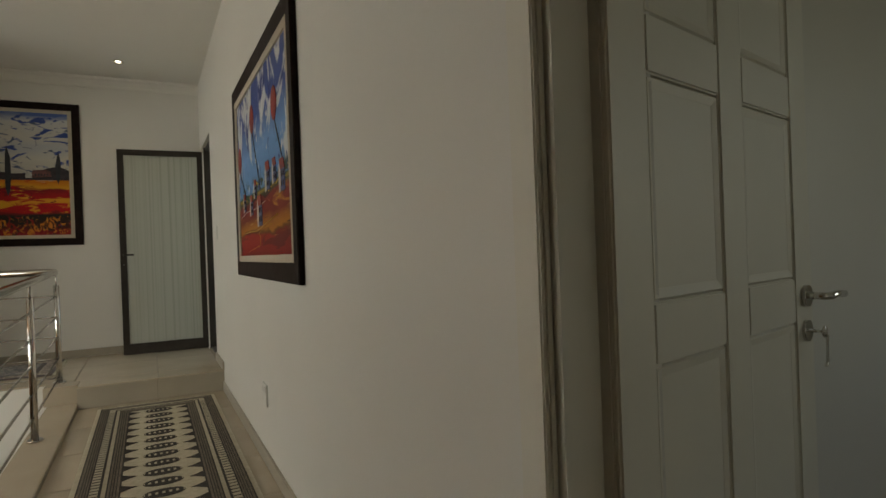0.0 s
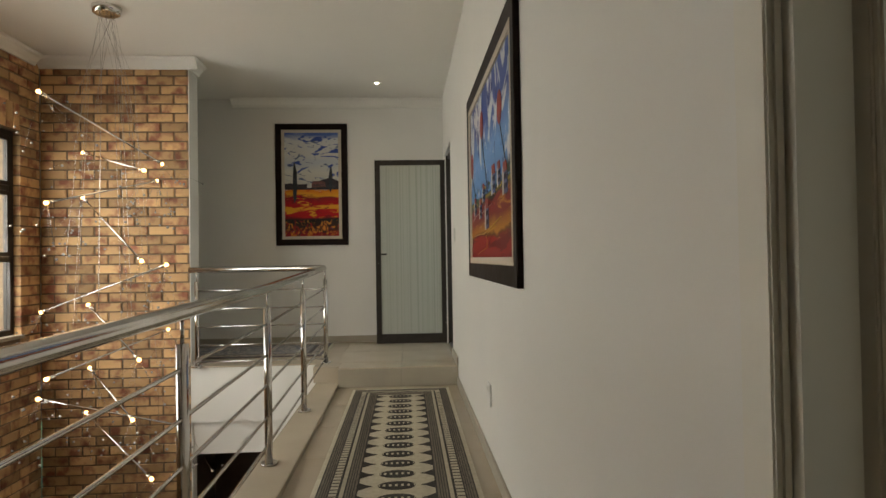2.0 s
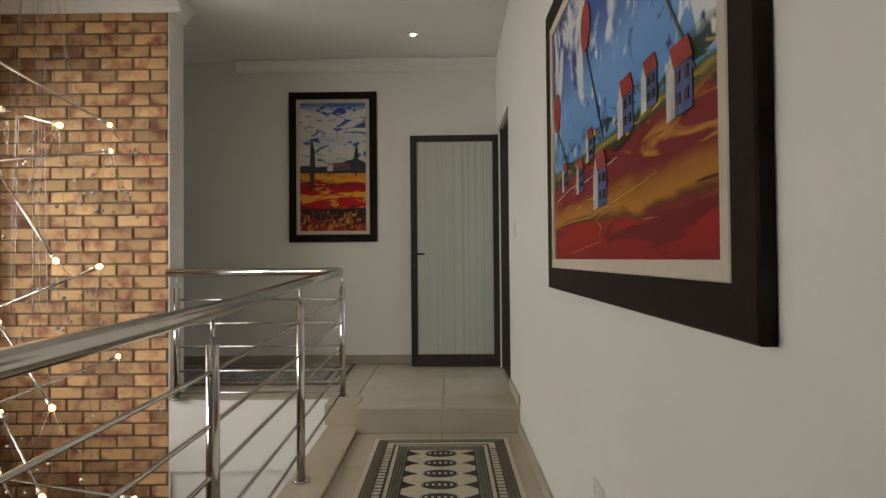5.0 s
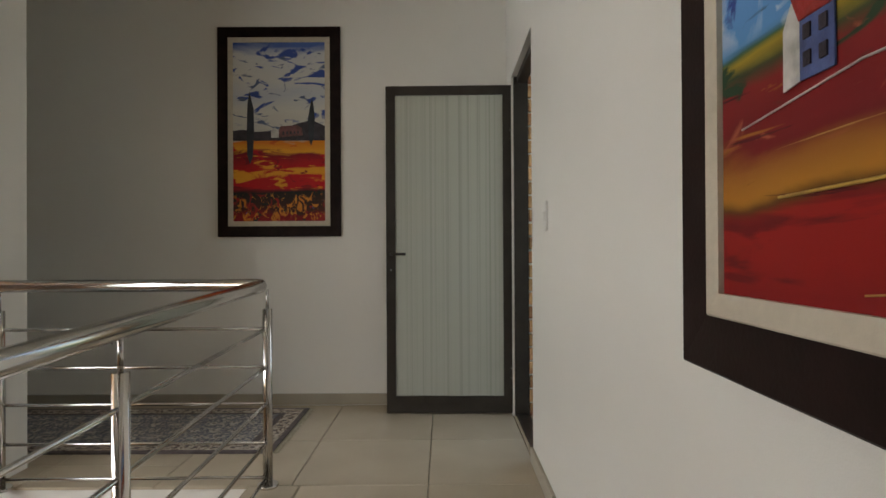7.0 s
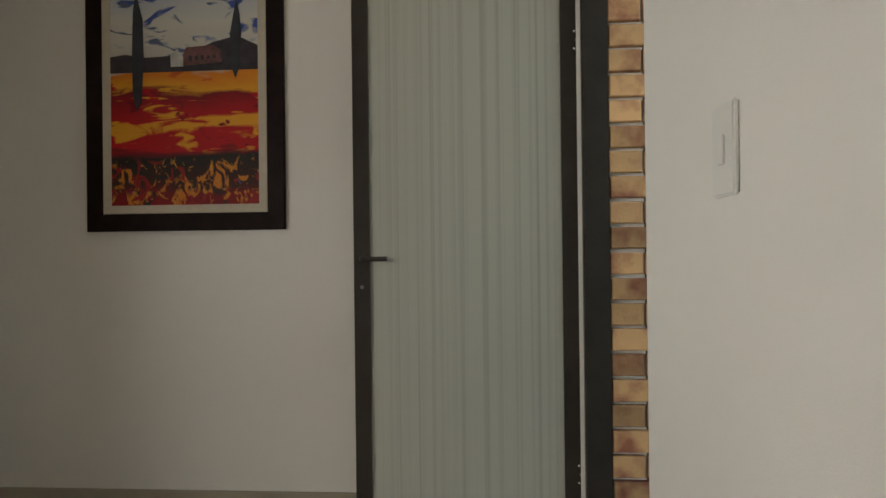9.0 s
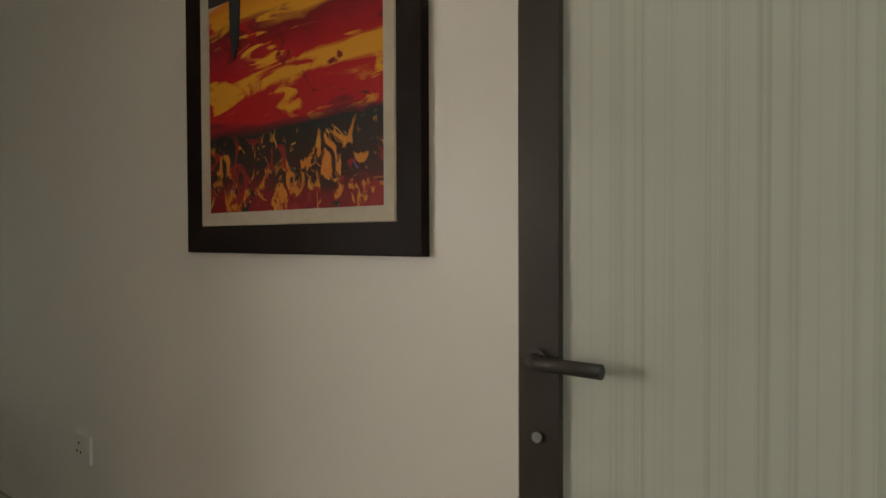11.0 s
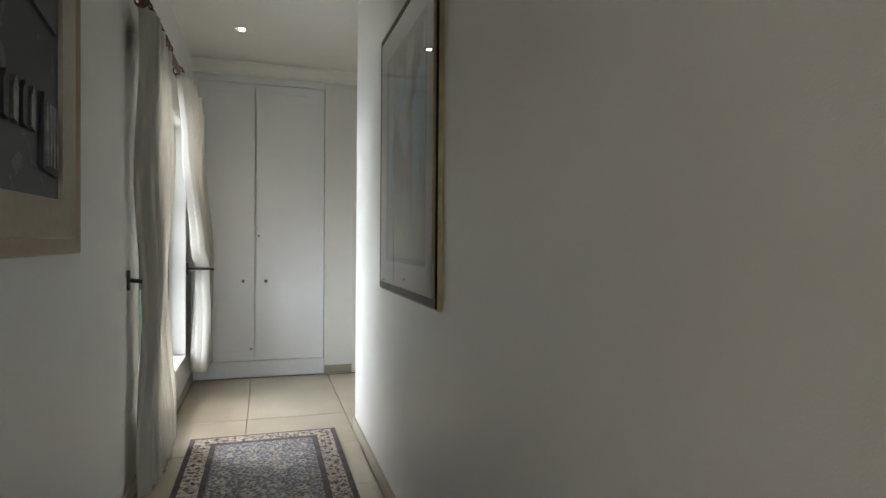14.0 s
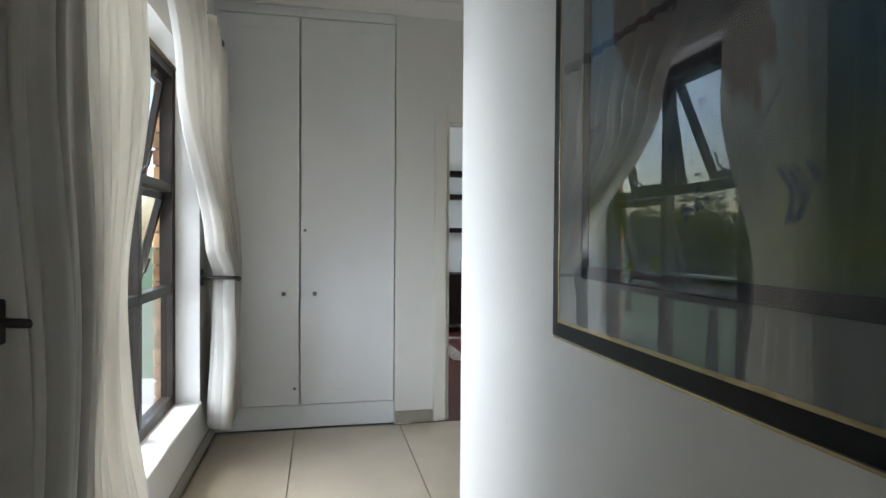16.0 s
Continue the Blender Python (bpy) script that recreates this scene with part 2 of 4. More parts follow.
def cornice(points, z, name, side):
    """Stepped plaster moulding along a straight wall line; side points into the room."""
    (x0, y0), (x1, y1) = points
    sx, sy = side
    prof = [(0, -0.10), (0.02, -0.10), (0.03, -0.075), (0.06, -0.04), (0.085, -0.025), (0.09, -0.003), (0, -0.003)]
    bm = bmesh.new()
    a = [bm.verts.new((x0 + sx * o, y0 + sy * o, z + h)) for o, h in prof]
    b = [bm.verts.new((x1 + sx * o, y1 + sy * o, z + h)) for o, h in prof]
    for i in range(len(prof)):
        j = (i + 1) % len(prof)
        bm.faces.new((a[i], a[j], b[j], b[i]))
    bm.faces.new(a)
    bm.faces.new(b[::-1])
    return structure(name, bm, CEIL, "white moulded plaster cornice", "cornice")


cornice(((XP, 0), (0, 0)), CZ, "trim_cornice_north", (0, -1))
cornice(((XB, YE), (XP + 0.09, YE)), CZ, "trim_cornice_pier", (0, -1))
cornice(((XB, -9.5), (XB, YE - 0.09)), CZ, "trim_cornice_brick", (1, 0))
cornice(((XP, YE), (XP, YI)), CZ, "trim_cornice_pier_end", (1, 0))
cornice(((XC, -1.13), (XC, -0.05)), CZ2, "trim_cornice_cupboard", (1, 0))
cornice(((XC - 0.01, -0.05), (XC - 0.01, 2.5)), CZ2, "trim_cornice_west", (1, 0))

# skirtings
for nm, b in (("baseboard_east", (-0.014, -6.1, 0, 0, YS, 0.075)), ("baseboard_landing", (-0.014, YS - 0.014, L, 0, -1.09, L + 0.075)),
              ("baseboard_north", (-5.54, -0.014, L, 0, 0, L + 0.075)), ("baseboard_south", (XC + 0.02, YI, L, XP, YI + 0.012, L + 0.075)),
              ("baseboard_west", (XC, -0.04, L, XC + 0.014, 0.2, L + 0.075)), ("baseboard_corner", (-5.554, -0.014, L, -5.54, 2.5, L + 0.075))):
    structure(nm, bm_box(*b, bevel=0.003), SKIRT, "narrow beige tile skirting", "skirting")

# ---- railing ----


def railing():
    t = thing("balustrade", "polished stainless steel balustrade with round bars beside the stair void", "railing")
    xr, yc, zt = -1.2, -1.41, 1.05

    def fall(y):
        """How far the rails have dropped at y, along the slightly sloping gallery."""
        return -0.034 * min(2.2, max(0, -1.42 - y)) - 0.014 * max(0, -3.62 - y)

    def sloped(z, y1):
        return [(xr, y, z + fall(y)) for y in (-9.3, -6.5, -3.62, -2.5)] + [(xr, y1, z + fall(y1))]

    part("handrail", bm_tube(sloped(zt, yc - 0.05) + [(xr - 0.012, yc - 0.012, zt), (xr - 0.06, yc + 0.004, zt), (XP + 0.01, yc + 0.004, zt)], 0.027, 20), STEEL, t)
    for x, y, z0 in ((xr, -1.37, L), (xr, -2.53, 0.03), (xr, -3.62, 0.03), (xr, -4.82, 0.03), (xr, -6.02, 0.03), (xr, -7.22, 0.03), (xr, -8.42, 0.03), (XP + 0.07, -1.395, L)):
        d = fall(y)
        p = part("post", bm_tube([(x, y, z0), (x, y, 0.945 + d)], 0.021, 16), STEEL, t)
        part("stem", bm_tube([(x, y, 0.945 + d), (x, y, zt - 0.02 + d)], 0.007, 8), STEEL, p)
        part("flange", bm_tube([(x, y, z0), (x, y, z0 + 0.012)], 0.045, 20), STEEL, p)
    for z in (0.86, 0.695, 0.535, 0.365, 0.215):
        part("bar", bm_tube(sloped(z, -1.38), 0.0075, 8), STEEL, t)
        part("bar", bm_tube([(xr, -1.385, z), (XP + 0.07, -1.395, z)], 0.0075, 8), STEEL, t)


railing()
structure("trim_slab_edge", bm_box(SX, -9.5, -0.012, -1.06, YE, 0.028, bevel=0.004), TILE, "tiled kerb along the gallery edge", "kerb")
structure("trim_landing_nosing", bm_box(SX - 0.02, YE - 0.19, 0.028, -1.062, YE, L, bevel=0.004), TILE, "tiled end block of the step", "step")

# ---- pictures ----


def painting_material(name, stops, warp=0.1, streak=(2.0, 9.0), dab=None, dab_amt=0.5, hills=None):
    """Bands of paint from bottom to top, dragged by brush strokes, with dabs of a second colour."""
    m = bpy.data.materials.new(name)
    m.use_nodes = True
    n, l = m.node_tree.nodes, m.node_tree.links
    b = n["Principled BSDF"]
    b.inputs["Roughness"].default_value = 0.5
    b.inputs["Specular IOR Level"].default_value = 0.22
    co = n.new("ShaderNodeTexCoord")
    mp = n.new("ShaderNodeMapping")
    mp.inputs["Scale"].default_value = (streak[0], streak[0], streak[1])
    l.new(co.outputs["Generated"], mp.inputs[0])
    nz = n.new("ShaderNodeTexNoise")
    nz.inputs["Scale"].default_value, nz.inputs["Detail"].default_value, nz.inputs["Distortion"].default_value = 1.0, 9, 0.8
    l.new(mp.outputs[0], nz.inputs["Vector"])
    sp = n.new("ShaderNodeSeparateXYZ")
    l.new(co.outputs["Generated"], sp.inputs[0])
    k = n.new("ShaderNodeMath")
    k.operation = "MULTIPLY_ADD"
    k.inputs[1].default_value = warp
    l.new(nz.outputs["Fac"], k.inputs[0])
    l.new(sp.outputs["Z"], k.inputs[2])
    sub = n.new("ShaderNodeMath")
    sub.operation = "SUBTRACT"
    sub.inputs[1].default_value = warp / 2
    l.new(k.outputs[0], sub.inputs[0])
    cr = n.new("ShaderNodeValToRGB")
    e = cr.color_ramp.elements
    while len(e) < len(stops):
        e.new(0.5)
    for el, (p, c) in zip(e, stops):
        el.position, el.color = p, (*c, 1)
    l.new(sub.outputs[0], cr.inputs[0])
    out = cr.outputs[0]
    for d in dab or ():
        col, lo, hi, thr, scl = d
        n2 = n.new("ShaderNodeTexNoise")
        n2.inputs["Scale"].default_value, n2.inputs["Detail"].default_value, n2.inputs["Distortion"].default_value = 1.0, 6, 1.4
        m2 = n.new("ShaderNodeMapping")
        m2.inputs["Scale"].default_value = scl
        m2.inputs["Location"].default_value = (lo * 31, 0, hi * 17)
        l.new(co.outputs["Generated"], m2.inputs[0])
        l.new(m2.outputs[0], n2.inputs["Vector"])
        r = n.new("ShaderNodeMapRange")
        r.inputs[1].default_value, r.inputs[2].default_value = thr, thr + 0.05
        l.new(n2.outputs["Fac"], r.inputs[0])
        a1, a2 = n.new("ShaderNodeMapRange"), n.new("ShaderNodeMapRange")
        a1.inputs[1].default_value, a1.inputs[2].default_value = lo - 0.02, lo + 0.02
        a2.inputs[1].default_value, a2.inputs[2].default_value = hi + 0.02, hi - 0.02
        l.new(sub.outputs[0], a1.inputs[0])
        l.new(sub.outputs[0], a2.inputs[0])
        p1, p2 = n.new("ShaderNodeMath"), n.new("ShaderNodeMath")
        p1.operation = p2.operation = "MULTIPLY"
        l.new(a1.outputs[0], p1.inputs[0])
        l.new(a2.outputs[0], p1.inputs[1])
        l.new(p1.outputs[0], p2.inputs[0])
        l.new(r.outputs[0], p2.inputs[1])
        mx = n.new("ShaderNodeMix")
        mx.data_type = "RGBA"
        l.new(p2.outputs[0], mx.inputs[0])
        l.new(out, mx.inputs[6])
        mx.inputs[7].default_value = (*col, 1)
        out = mx.outputs[2]
    l.new(out, b.inputs["Base Color"])
    bp = n.new("ShaderNodeBump")
    bp.inputs["Strength"].default_value, bp.inputs["Distance"].default_value = 0.4, 0.003
    l.new(nz.outputs["Fac"], bp.inputs["Height"])
    l.new(bp.outputs[0], b.inputs["Normal"])
    return m


def bm_frame(w, h, border, y0, y1, bevel=0.004):
    """A mitred rectangular frame of the outer size w by h, centred, standing in the xz plane."""
    bm = bmesh.new()
    o = [(-w / 2, -h / 2), (w / 2, -h / 2), (w / 2, h / 2), (-w / 2, h / 2)]
    i = [(x - math.copysign(border, x), z - math.copysign(border, z)) for x, z in o]
    rings = [[bm.verts.new((x, y, z)) for x, z in p] for p, y in ((o, y0), (o, y1 + bevel), ([(x - math.copysign(bevel, x), z - math.copysign(bevel, z)) for x, z in o], y1), (i, y1 + bevel), (i, y0))]
    for a, b in zip(rings, rings[1:] + rings[:1]):
        for k in range(4):
            j = (k + 1) % 4
            bm.faces.new((a[k], a[j], b[j], b[k]))
    return bm


def picture(name, label, w, h, m, art, border=0.07, mount=0.034, frame_mat=None, mount_mat=None, fillet=None, glazed=False, depth=0.02, lip=None):
    """Local axes: x along the wall, z up, -y out into the room."""
    t = thing(name, label, "picture", m)
    part("picture_frame", bm_frame(w, h, border, 0, -depth), frame_mat or DARKWOOD, t)
    if lip:
        part("outer_lip", bm_frame(w + 0.012, h + 0.012, 0.0055, 0, -depth * 0.7, 0.001), lip, t)
    iw, ih = w - 2 * border, h - 2 * border
    if fillet:
        part("fillet", bm_frame(iw + 0.006, ih + 0.006, 0.007, -0.004, -depth * 1.08, 0.001), fillet, t)
    part("mount", bm_frame(iw, ih, mount, -0.004, -depth * 0.95, 0.003), mount_mat or MOUNT, t)
    c = part("canvas", bm_box(-iw / 2 + mount, -0.013, -ih / 2 + mount, iw / 2 - mount, -0.006, ih / 2 - mount), art, t)
    if glazed:
        part("pane", bm_box(-iw / 2, -0.0235, -ih / 2, iw / 2, -0.0215, ih / 2), GLASS, t).visible_shadow = False
    return t, c, iw - 2 * mount, ih - 2 * mount


def stroke(t, name, outline, w, h, y, color, rough=0.5):
    """A raised shape of paint, its outline given from 0 to 1 across the canvas."""
    part(name, bm_poly([((u - 0.5) * w, y, (v - 0.5) * h) for u, v in outline], (0, -0.002, 0)), color, t)


P_RED = mat("paint_red", (0.27, 0.02, 0.014), 0.5, var=0.4, scale=20, bump=0.3)
P_GREEN = mat("paint_cypress", (0.018, 0.022, 0.03), 0.5, var=0.4, scale=30, bump=0.3)
P_HILL = mat("paint_hill", (0.03, 0.022, 0.03), 0.5, var=0.5, scale=25, bump=0.3)
P_WHITE = mat("paint_white", (0.5, 0.48, 0.44), 0.5, var=0.3, scale=30, bump=0.3)
P_BROWN = mat("paint_brown", (0.14, 0.05, 0.045), 0.5, var=0.4, scale=30, bump=0.3)
P_BLUE = mat("paint_blue", (0.06, 0.085, 0.21), 0.5, var=0.4, scale=30, bump=0.3)
P_GREY = mat("paint_grey", (0.07, 0.07, 0.075), 0.5, var=0.3, scale=30, bump=0.3)
YEL = (0.72, 0.33, 0.02)
ORANGE, RED, DRED = (0.66, 0.2, 0.012), (0.46, 0.008, 0.012), (0.2, 0.008, 0.014)
art = painting_material("landscape_canvas", [(0.0, (0.24, 0.008, 0.012)), (0.045, (0.2, 0.01, 0.012)), (0.065, (0.06, 0.018, 0.012)), (0.16, (0.016, 0.018, 0.014)), (0.18, DRED), (0.19, RED), (0.245, RED), (0.255, YEL), (0.29, YEL), (0.3, RED), (0.37, DRED), (0.39, YEL), (0.445, ORANGE), (0.46, (0.5, 0.48, 0.42)),
    (0.62, (0.62, 0.6, 0.53)), (0.7, (0.5, 0.52, 0.55)), (0.8, (0.62, 0.6, 0.55)), (0.93, (0.6, 0.6, 0.58)), (1.0, (0.08, 0.14, 0.4))], 0.12, (2.2, 13),
    [((0.05, 0.09, 0.32), 0.55, 1.1, 0.55, (2.5, 2.5, 12)), ((0.1, 0.13, 0.22), 0.47, 0.95, 0.6, (4, 4, 16)), (YEL, 0.19, 0.4, 0.56, (2.2, 2.2, 19)), (RED, 0.24, 0.44, 0.57, (2.4, 2.4, 17)), (DRED, 0.18, 0.38, 0.6, (3, 3, 14)), ((0.02, 0.015, 0.015), 0.2, 0.4, 0.68, (3, 3, 20)), ((0.6, 0.2, 0.02), -0.02, 0.14, 0.54, (11, 11, 15)), ((0.015, 0.025, 0.02), -0.1, 0.17, 0.6, (7, 7, 16)), ((0.3, 0.02, 0.015), -0.1, 0.15, 0.58, (8, 8, 13)), ((0.6, 0.26, 0.03), -0.05, 0.15, 0.63, (14, 14, 22)), ((0.16, 0.12, 0.3), -0.1, 0.12, 0.68, (12, 12, 20))])
t, c, w, h = picture("landscape_painting", "oil landscape with cypresses and red fields in dark frame", 0.823, 1.405, pose(-1.525, -0.002, 1.998), art)
stroke(t, "hill", [(0, 0.45), (1, 0.45), (1, 0.53), (0.86, 0.565), (0.7, 0.545), (0.5, 0.505), (0.25, 0.50), (0.1, 0.512), (0, 0.505)], w, h, -0.0132, P_HILL)
stroke(t, "cypress", [(0.155, 0.37), (0.185, 0.32), (0.215, 0.36), (0.23, 0.5), (0.225, 0.63), (0.2, 0.68), (0.18, 0.725), (0.16, 0.66), (0.15, 0.5)], w, h, -0.0145, P_GREEN)
stroke(t, "cypress", [(0.825, 0.455), (0.85, 0.42), (0.875, 0.46), (0.89, 0.57), (0.88, 0.64), (0.86, 0.685), (0.84, 0.64), (0.815, 0.57)], w, h, -0.0145, P_GREEN)
stroke(t, "farmhouse", [(0.5, 0.468), (0.76, 0.478), (0.75, 0.52), (0.7, 0.535), (0.52, 0.53), (0.5, 0.51)], w, h, -0.0145, P_BROWN)
stroke(t, "gable", [(0.415, 0.466), (0.5, 0.466), (0.5, 0.5), (0.46, 0.525), (0.415, 0.505)], w, h, -0.016, P_WHITE)
for i in range(5):
    stroke(t, "window_dab", [(0.54 + 0.04 * i, 0.482 + 0.002 * i), (0.56 + 0.04 * i, 0.482 + 0.002 * i), (0.56 + 0.04 * i, 0.5), (0.54 + 0.04 * i, 0.5)], w, h, -0.0166, P_HILL)

art = painting_material("village_canvas", [(0.0, (0.2, 0.008, 0.008)), (0.05, (0.25, 0.01, 0.008)), (0.12, (0.28, 0.013, 0.01)), (0.135, (0.1, 0.05, 0.01)), (0.15, (0.4, 0.17, 0.02)), (0.19, (0.3, 0.11, 0.02)), (0.22, (0.16, 0.012, 0.014)), (0.31, (0.2, 0.015, 0.015)), (0.335, (0.04, 0.06, 0.025)), (0.355, (0.34, 0.24, 0.02)), (0.37, (0.04, 0.1, 0.05)), (0.385, (0.1, 0.26, 0.52)),
    (0.6, (0.16, 0.32, 0.6)), (0.8, (0.04, 0.08, 0.3)), (1.0, (0.05, 0.09, 0.28))], 0.12, (2.2, 6),
    [((0.6, 0.62, 0.62), 0.4, 1.1, 0.52, (6, 6, 2.2)), ((0.02, 0.04, 0.2), 0.42, 1.1, 0.57, (5, 5, 2)), ((0.42, 0.2, 0.03), 0.12, 0.32, 0.6, (2, 2, 9)), ((0.13, 0.006, 0.008), -0.1, 0.13, 0.53, (2, 2, 9)), ((0.02, 0.05, 0.025), 0.28, 0.46, 0.54, (9, 9, 14)), ((0.6, 0.42, 0.05), 0.3, 0.46, 0.62, (6, 6, 20)), ((0.35, 0.1, 0.05), 0.2, 0.34, 0.62, (7, 7, 12)), ((0.5, 0.3, 0.1), 0.02, 0.34, 0.68, (3, 3, 34)), ((0.05, 0.006, 0.01), 0.0, 0.34, 0.64, (3, 3, 22)), ((0.7, 0.7, 0.68), 0.38, 1.0, 0.62, (14, 14, 4)), ((0.03, 0.05, 0.22), 0.36, 0.7, 0.62, (16, 16, 8))])
t, c, w, h = picture("village_painting", "bright oil painting of village and balloon trees in dark frame", 1.7, 1.16, pose(-0.002, -3.787, 1.585, 0, 0, -90), art, 0.085, 0.036, depth=0.026)


def oval(u, v, ru, rv, k=16):
    return [(u + ru * math.cos(2 * math.pi * i / k), v + rv * math.sin(2 * math.pi * i / k)) for i in range(k)]


for u, v in ((0.05, 0.63), (0.38, 0.8), (0.8, 0.74)):
    stroke(t, "balloon_tree", oval(u, v, 0.042, 0.085), w, h, -0.015, P_RED)
    stroke(t, "stem_line", [(u + 0.002, v - 0.085), (u + 0.13, 0.37), (u + 0.136, 0.37), (u + 0.008, v - 0.085)], w, h, -0.0145, P_GREY)
for u, v, k in ((0.132, 0.281, 0.75), (0.3, 0.243, 0.8), (0.468, 0.165, 1.15), (0.395, 0.335, 0.7), (0.64, 0.34, 1.0), (0.76, 0.36, 0.8), (0.87, 0.3, 1.0)):
    stroke(t, "house", [(u, v), (u + 0.055 * k, v), (u + 0.055 * k, v + 0.1 * k), (u, v + 0.1 * k)], w, h, -0.0145, P_BLUE)
    stroke(t, "gable", [(u - 0.03 * k, v - 0.005), (u, v), (u, v + 0.1 * k), (u - 0.015 * k, v + 0.14 * k), (u - 0.03 * k, v + 0.1 * k)], w, h, -0.0145, P_WHITE)
    for j in range(4):
        a, b = u + (0.008 + 0.026 * (j % 2)) * k, v + (0.02 + 0.045 * (j // 2)) * k
        stroke(t, "window_dab", [(a, b), (a + 0.012 * k, b), (a + 0.012 * k, b + 0.024 * k), (a, b + 0.024 * k)], w, h, -0.0166, P_HILL)
    stroke(t, "roof", [(u, v + 0.1 * k), (u + 0.06 * k, v + 0.1 * k), (u + 0.045 * k, v + 0.15 * k), (u - 0.015 * k, v + 0.15 * k)], w, h, -0.0158, P_RED)

P_YELLOW = mat("paint_yellow", (0.5, 0.32, 0.06), 0.5, var=0.3, scale=30)
part("scratch_line", bm_tube([((u - 0.5) * w, -0.0145, (v - 0.5) * h) for u, v in ((0.2, 0.02), (0.3, 0.035), (0.48, 0.056), (0.47, 0.08), (0.485, 0.1), (0.45, 0.125), (0.55, 0.15), (0.7, 0.16))], 0.0012, 5), P_YELLOW, t)
part("scratch_line", bm_tube([((u - 0.5) * w, -0.0145, (v - 0.5) * h) for u, v in ((0.1, 0.14), (0.25, 0.145), (0.4, 0.14), (0.6, 0.17), (0.8, 0.2))], 0.0022, 5), P_YELLOW, t)
part("scratch_line", bm_tube([((u - 0.5) * w, -0.0145, (v - 0.5) * h) for u, v in ((0.04, 0.25), (0.2, 0.275), (0.35, 0.27), (0.6, 0.29))], 0.0015, 5), P_WHITE, t)
art = painting_material("sea_print", [(0.0, (0.2, 0.26, 0.26)), (0.12, (0.26, 0.32, 0.14)), (0.25, (0.1, 0.18, 0.2)), (0.45, (0.08, 0.24, 0.4)), (0.7, (0.13, 0.33, 0.52)), (0.85, (0.34, 0.44, 0.46)), (1.0, (0.27, 0.34, 0.3))], 0.3, (2.5, 2.5),
    [((0.3, 0.33, 0.33), 0.6, 1.1, 0.56, (3, 3, 4)), ((0.2, 0.25, 0.05), -0.1, 0.35, 0.6, (5, 5, 6)), ((0.012, 0.02, 0.04), 0.3, 1.1, 0.53, (2.2, 2.2, 2.2)), ((0.16, 0.07, 0.04), 0.3, 0.8, 0.68, (9, 9, 5)), ((0.03, 0.07, 0.16), 0.1, 0.6, 0.62, (4, 4, 7))])
GREYMOUNT = mat("grey_mount", (0.4, 0.42, 0.4), 0.7, var=0.05)
BLACKF = mat("black_frame", (0.01, 0.01, 0.01), 0.35, var=0.3, spec=0.2)
GOLD = mat("gold_leaf", (0.45, 0.36, 0.18), 0.35, 0.8, var=0.2, scale=30)
t, c, w, h = picture("sea_picture", "blue sea print behind glass in black and gold frame", 0.95, 1.16, pose(-4.15, -0.002, 1.715), art, 0.036, 0.095, BLACKF, GREYMOUNT, GOLD, True, 0.022, GOLD)
part("inner_mount", bm_frame(w + 0.012, h + 0.012, 0.03, -0.0135, -0.0165, 0.001), P_GREY, t)

art = painting_material("relief_panel", [(0.0, (0.1, 0.1, 0.105)), (0.5, (0.075, 0.075, 0.08)), (1.0, (0.06, 0.06, 0.065))], 0.3, (3, 3), [((0.16, 0.16, 0.16), 0, 1, 0.62, (8, 8, 8))])
BLOND = mat("blond_wood", (0.3, 0.2, 0.095), 0.45, var=0.15, scale=18, bump=0.1)
t, c, w, h = picture("relief_picture", "grey relief collage in broad cream mount and blond frame", 1.15, 1.15, pose(-3.375, YI + 0.002, 1.885, 0, 0, 180), art, 0.045, 0.11, BLOND, MOUNT, None, False, 0.03)


def relief(name, outline, depth, color, y=-0.0132):
    part(name, bm_poly([((u - 0.5) * w, y, (v - 0.5) * h) for u, v in outline], (0, -depth, 0)), color, t)


P_SLATE = mat("relief_slate", (0.05, 0.052, 0.056), 0.5, var=0.35, scale=25, bump=0.4)
P_PEWTER = mat("relief_pewter", (0.2, 0.2, 0.195), 0.4, 0.3, var=0.35, scale=30, bump=0.4)
relief("relief_plate", [(0.3, 0.66), (0.95, 0.54), (0.97, 0.95), (0.3, 0.97)], 0.01, P_SLATE)
relief("relief_plate", [(0.82, 0.09), (0.95, 0.07), (0.945, 0.32), (0.835, 0.33)], 0.01, P_SLATE)
random.seed(5)
for i in range(5):
    u = 0.84 + 0.02 * i
    relief("relief_piece", [(u, 0.1), (u + 0.012, 0.1), (u + 0.006 + 0.012 * (i % 2), 0.29), (u - 0.006, 0.3)], 0.006 + 0.002 * (i % 3), P_PEWTER, -0.0234)
for i in range(6):
    u = 0.4 + 0.065 * i
    relief("relief_piece", [(u, 0.2), (u + 0.03, 0.19), (u + 0.036, 0.29), (u + 0.018, 0.325), (u - 0.002, 0.29)], 0.012, P_PEWTER if i % 2 else P_SLATE)
for i in range(16):
    u, v = 0.4 + 0.55 * random.random(), 0.66 + 0.26 * random.random()
    k, a = random.uniform(0.012, 0.032), random.uniform(0, 3)
    relief("relief_piece", [(u + k * math.cos(a + q), v + 1.5 * k * math.sin(a + q)) for q in (0.2, 1.4, 2.3, 3.4, 4.4, 5.5)], 0.005 + 0.0015 * (i % 5), P_PEWTER if i % 3 else P_GREY, -0.0234)

# ---- glass door on the landing ----
GREYM = mat("grey_metal", (0.2, 0.2, 0.19), 0.5, 0.4)
FROST = bpy.data.materials.new("frosted_glass")
FROST.use_nodes = True
_n, _l = FROST.node_tree.nodes, FROST.node_tree.links
_b = _n["Principled BSDF"]
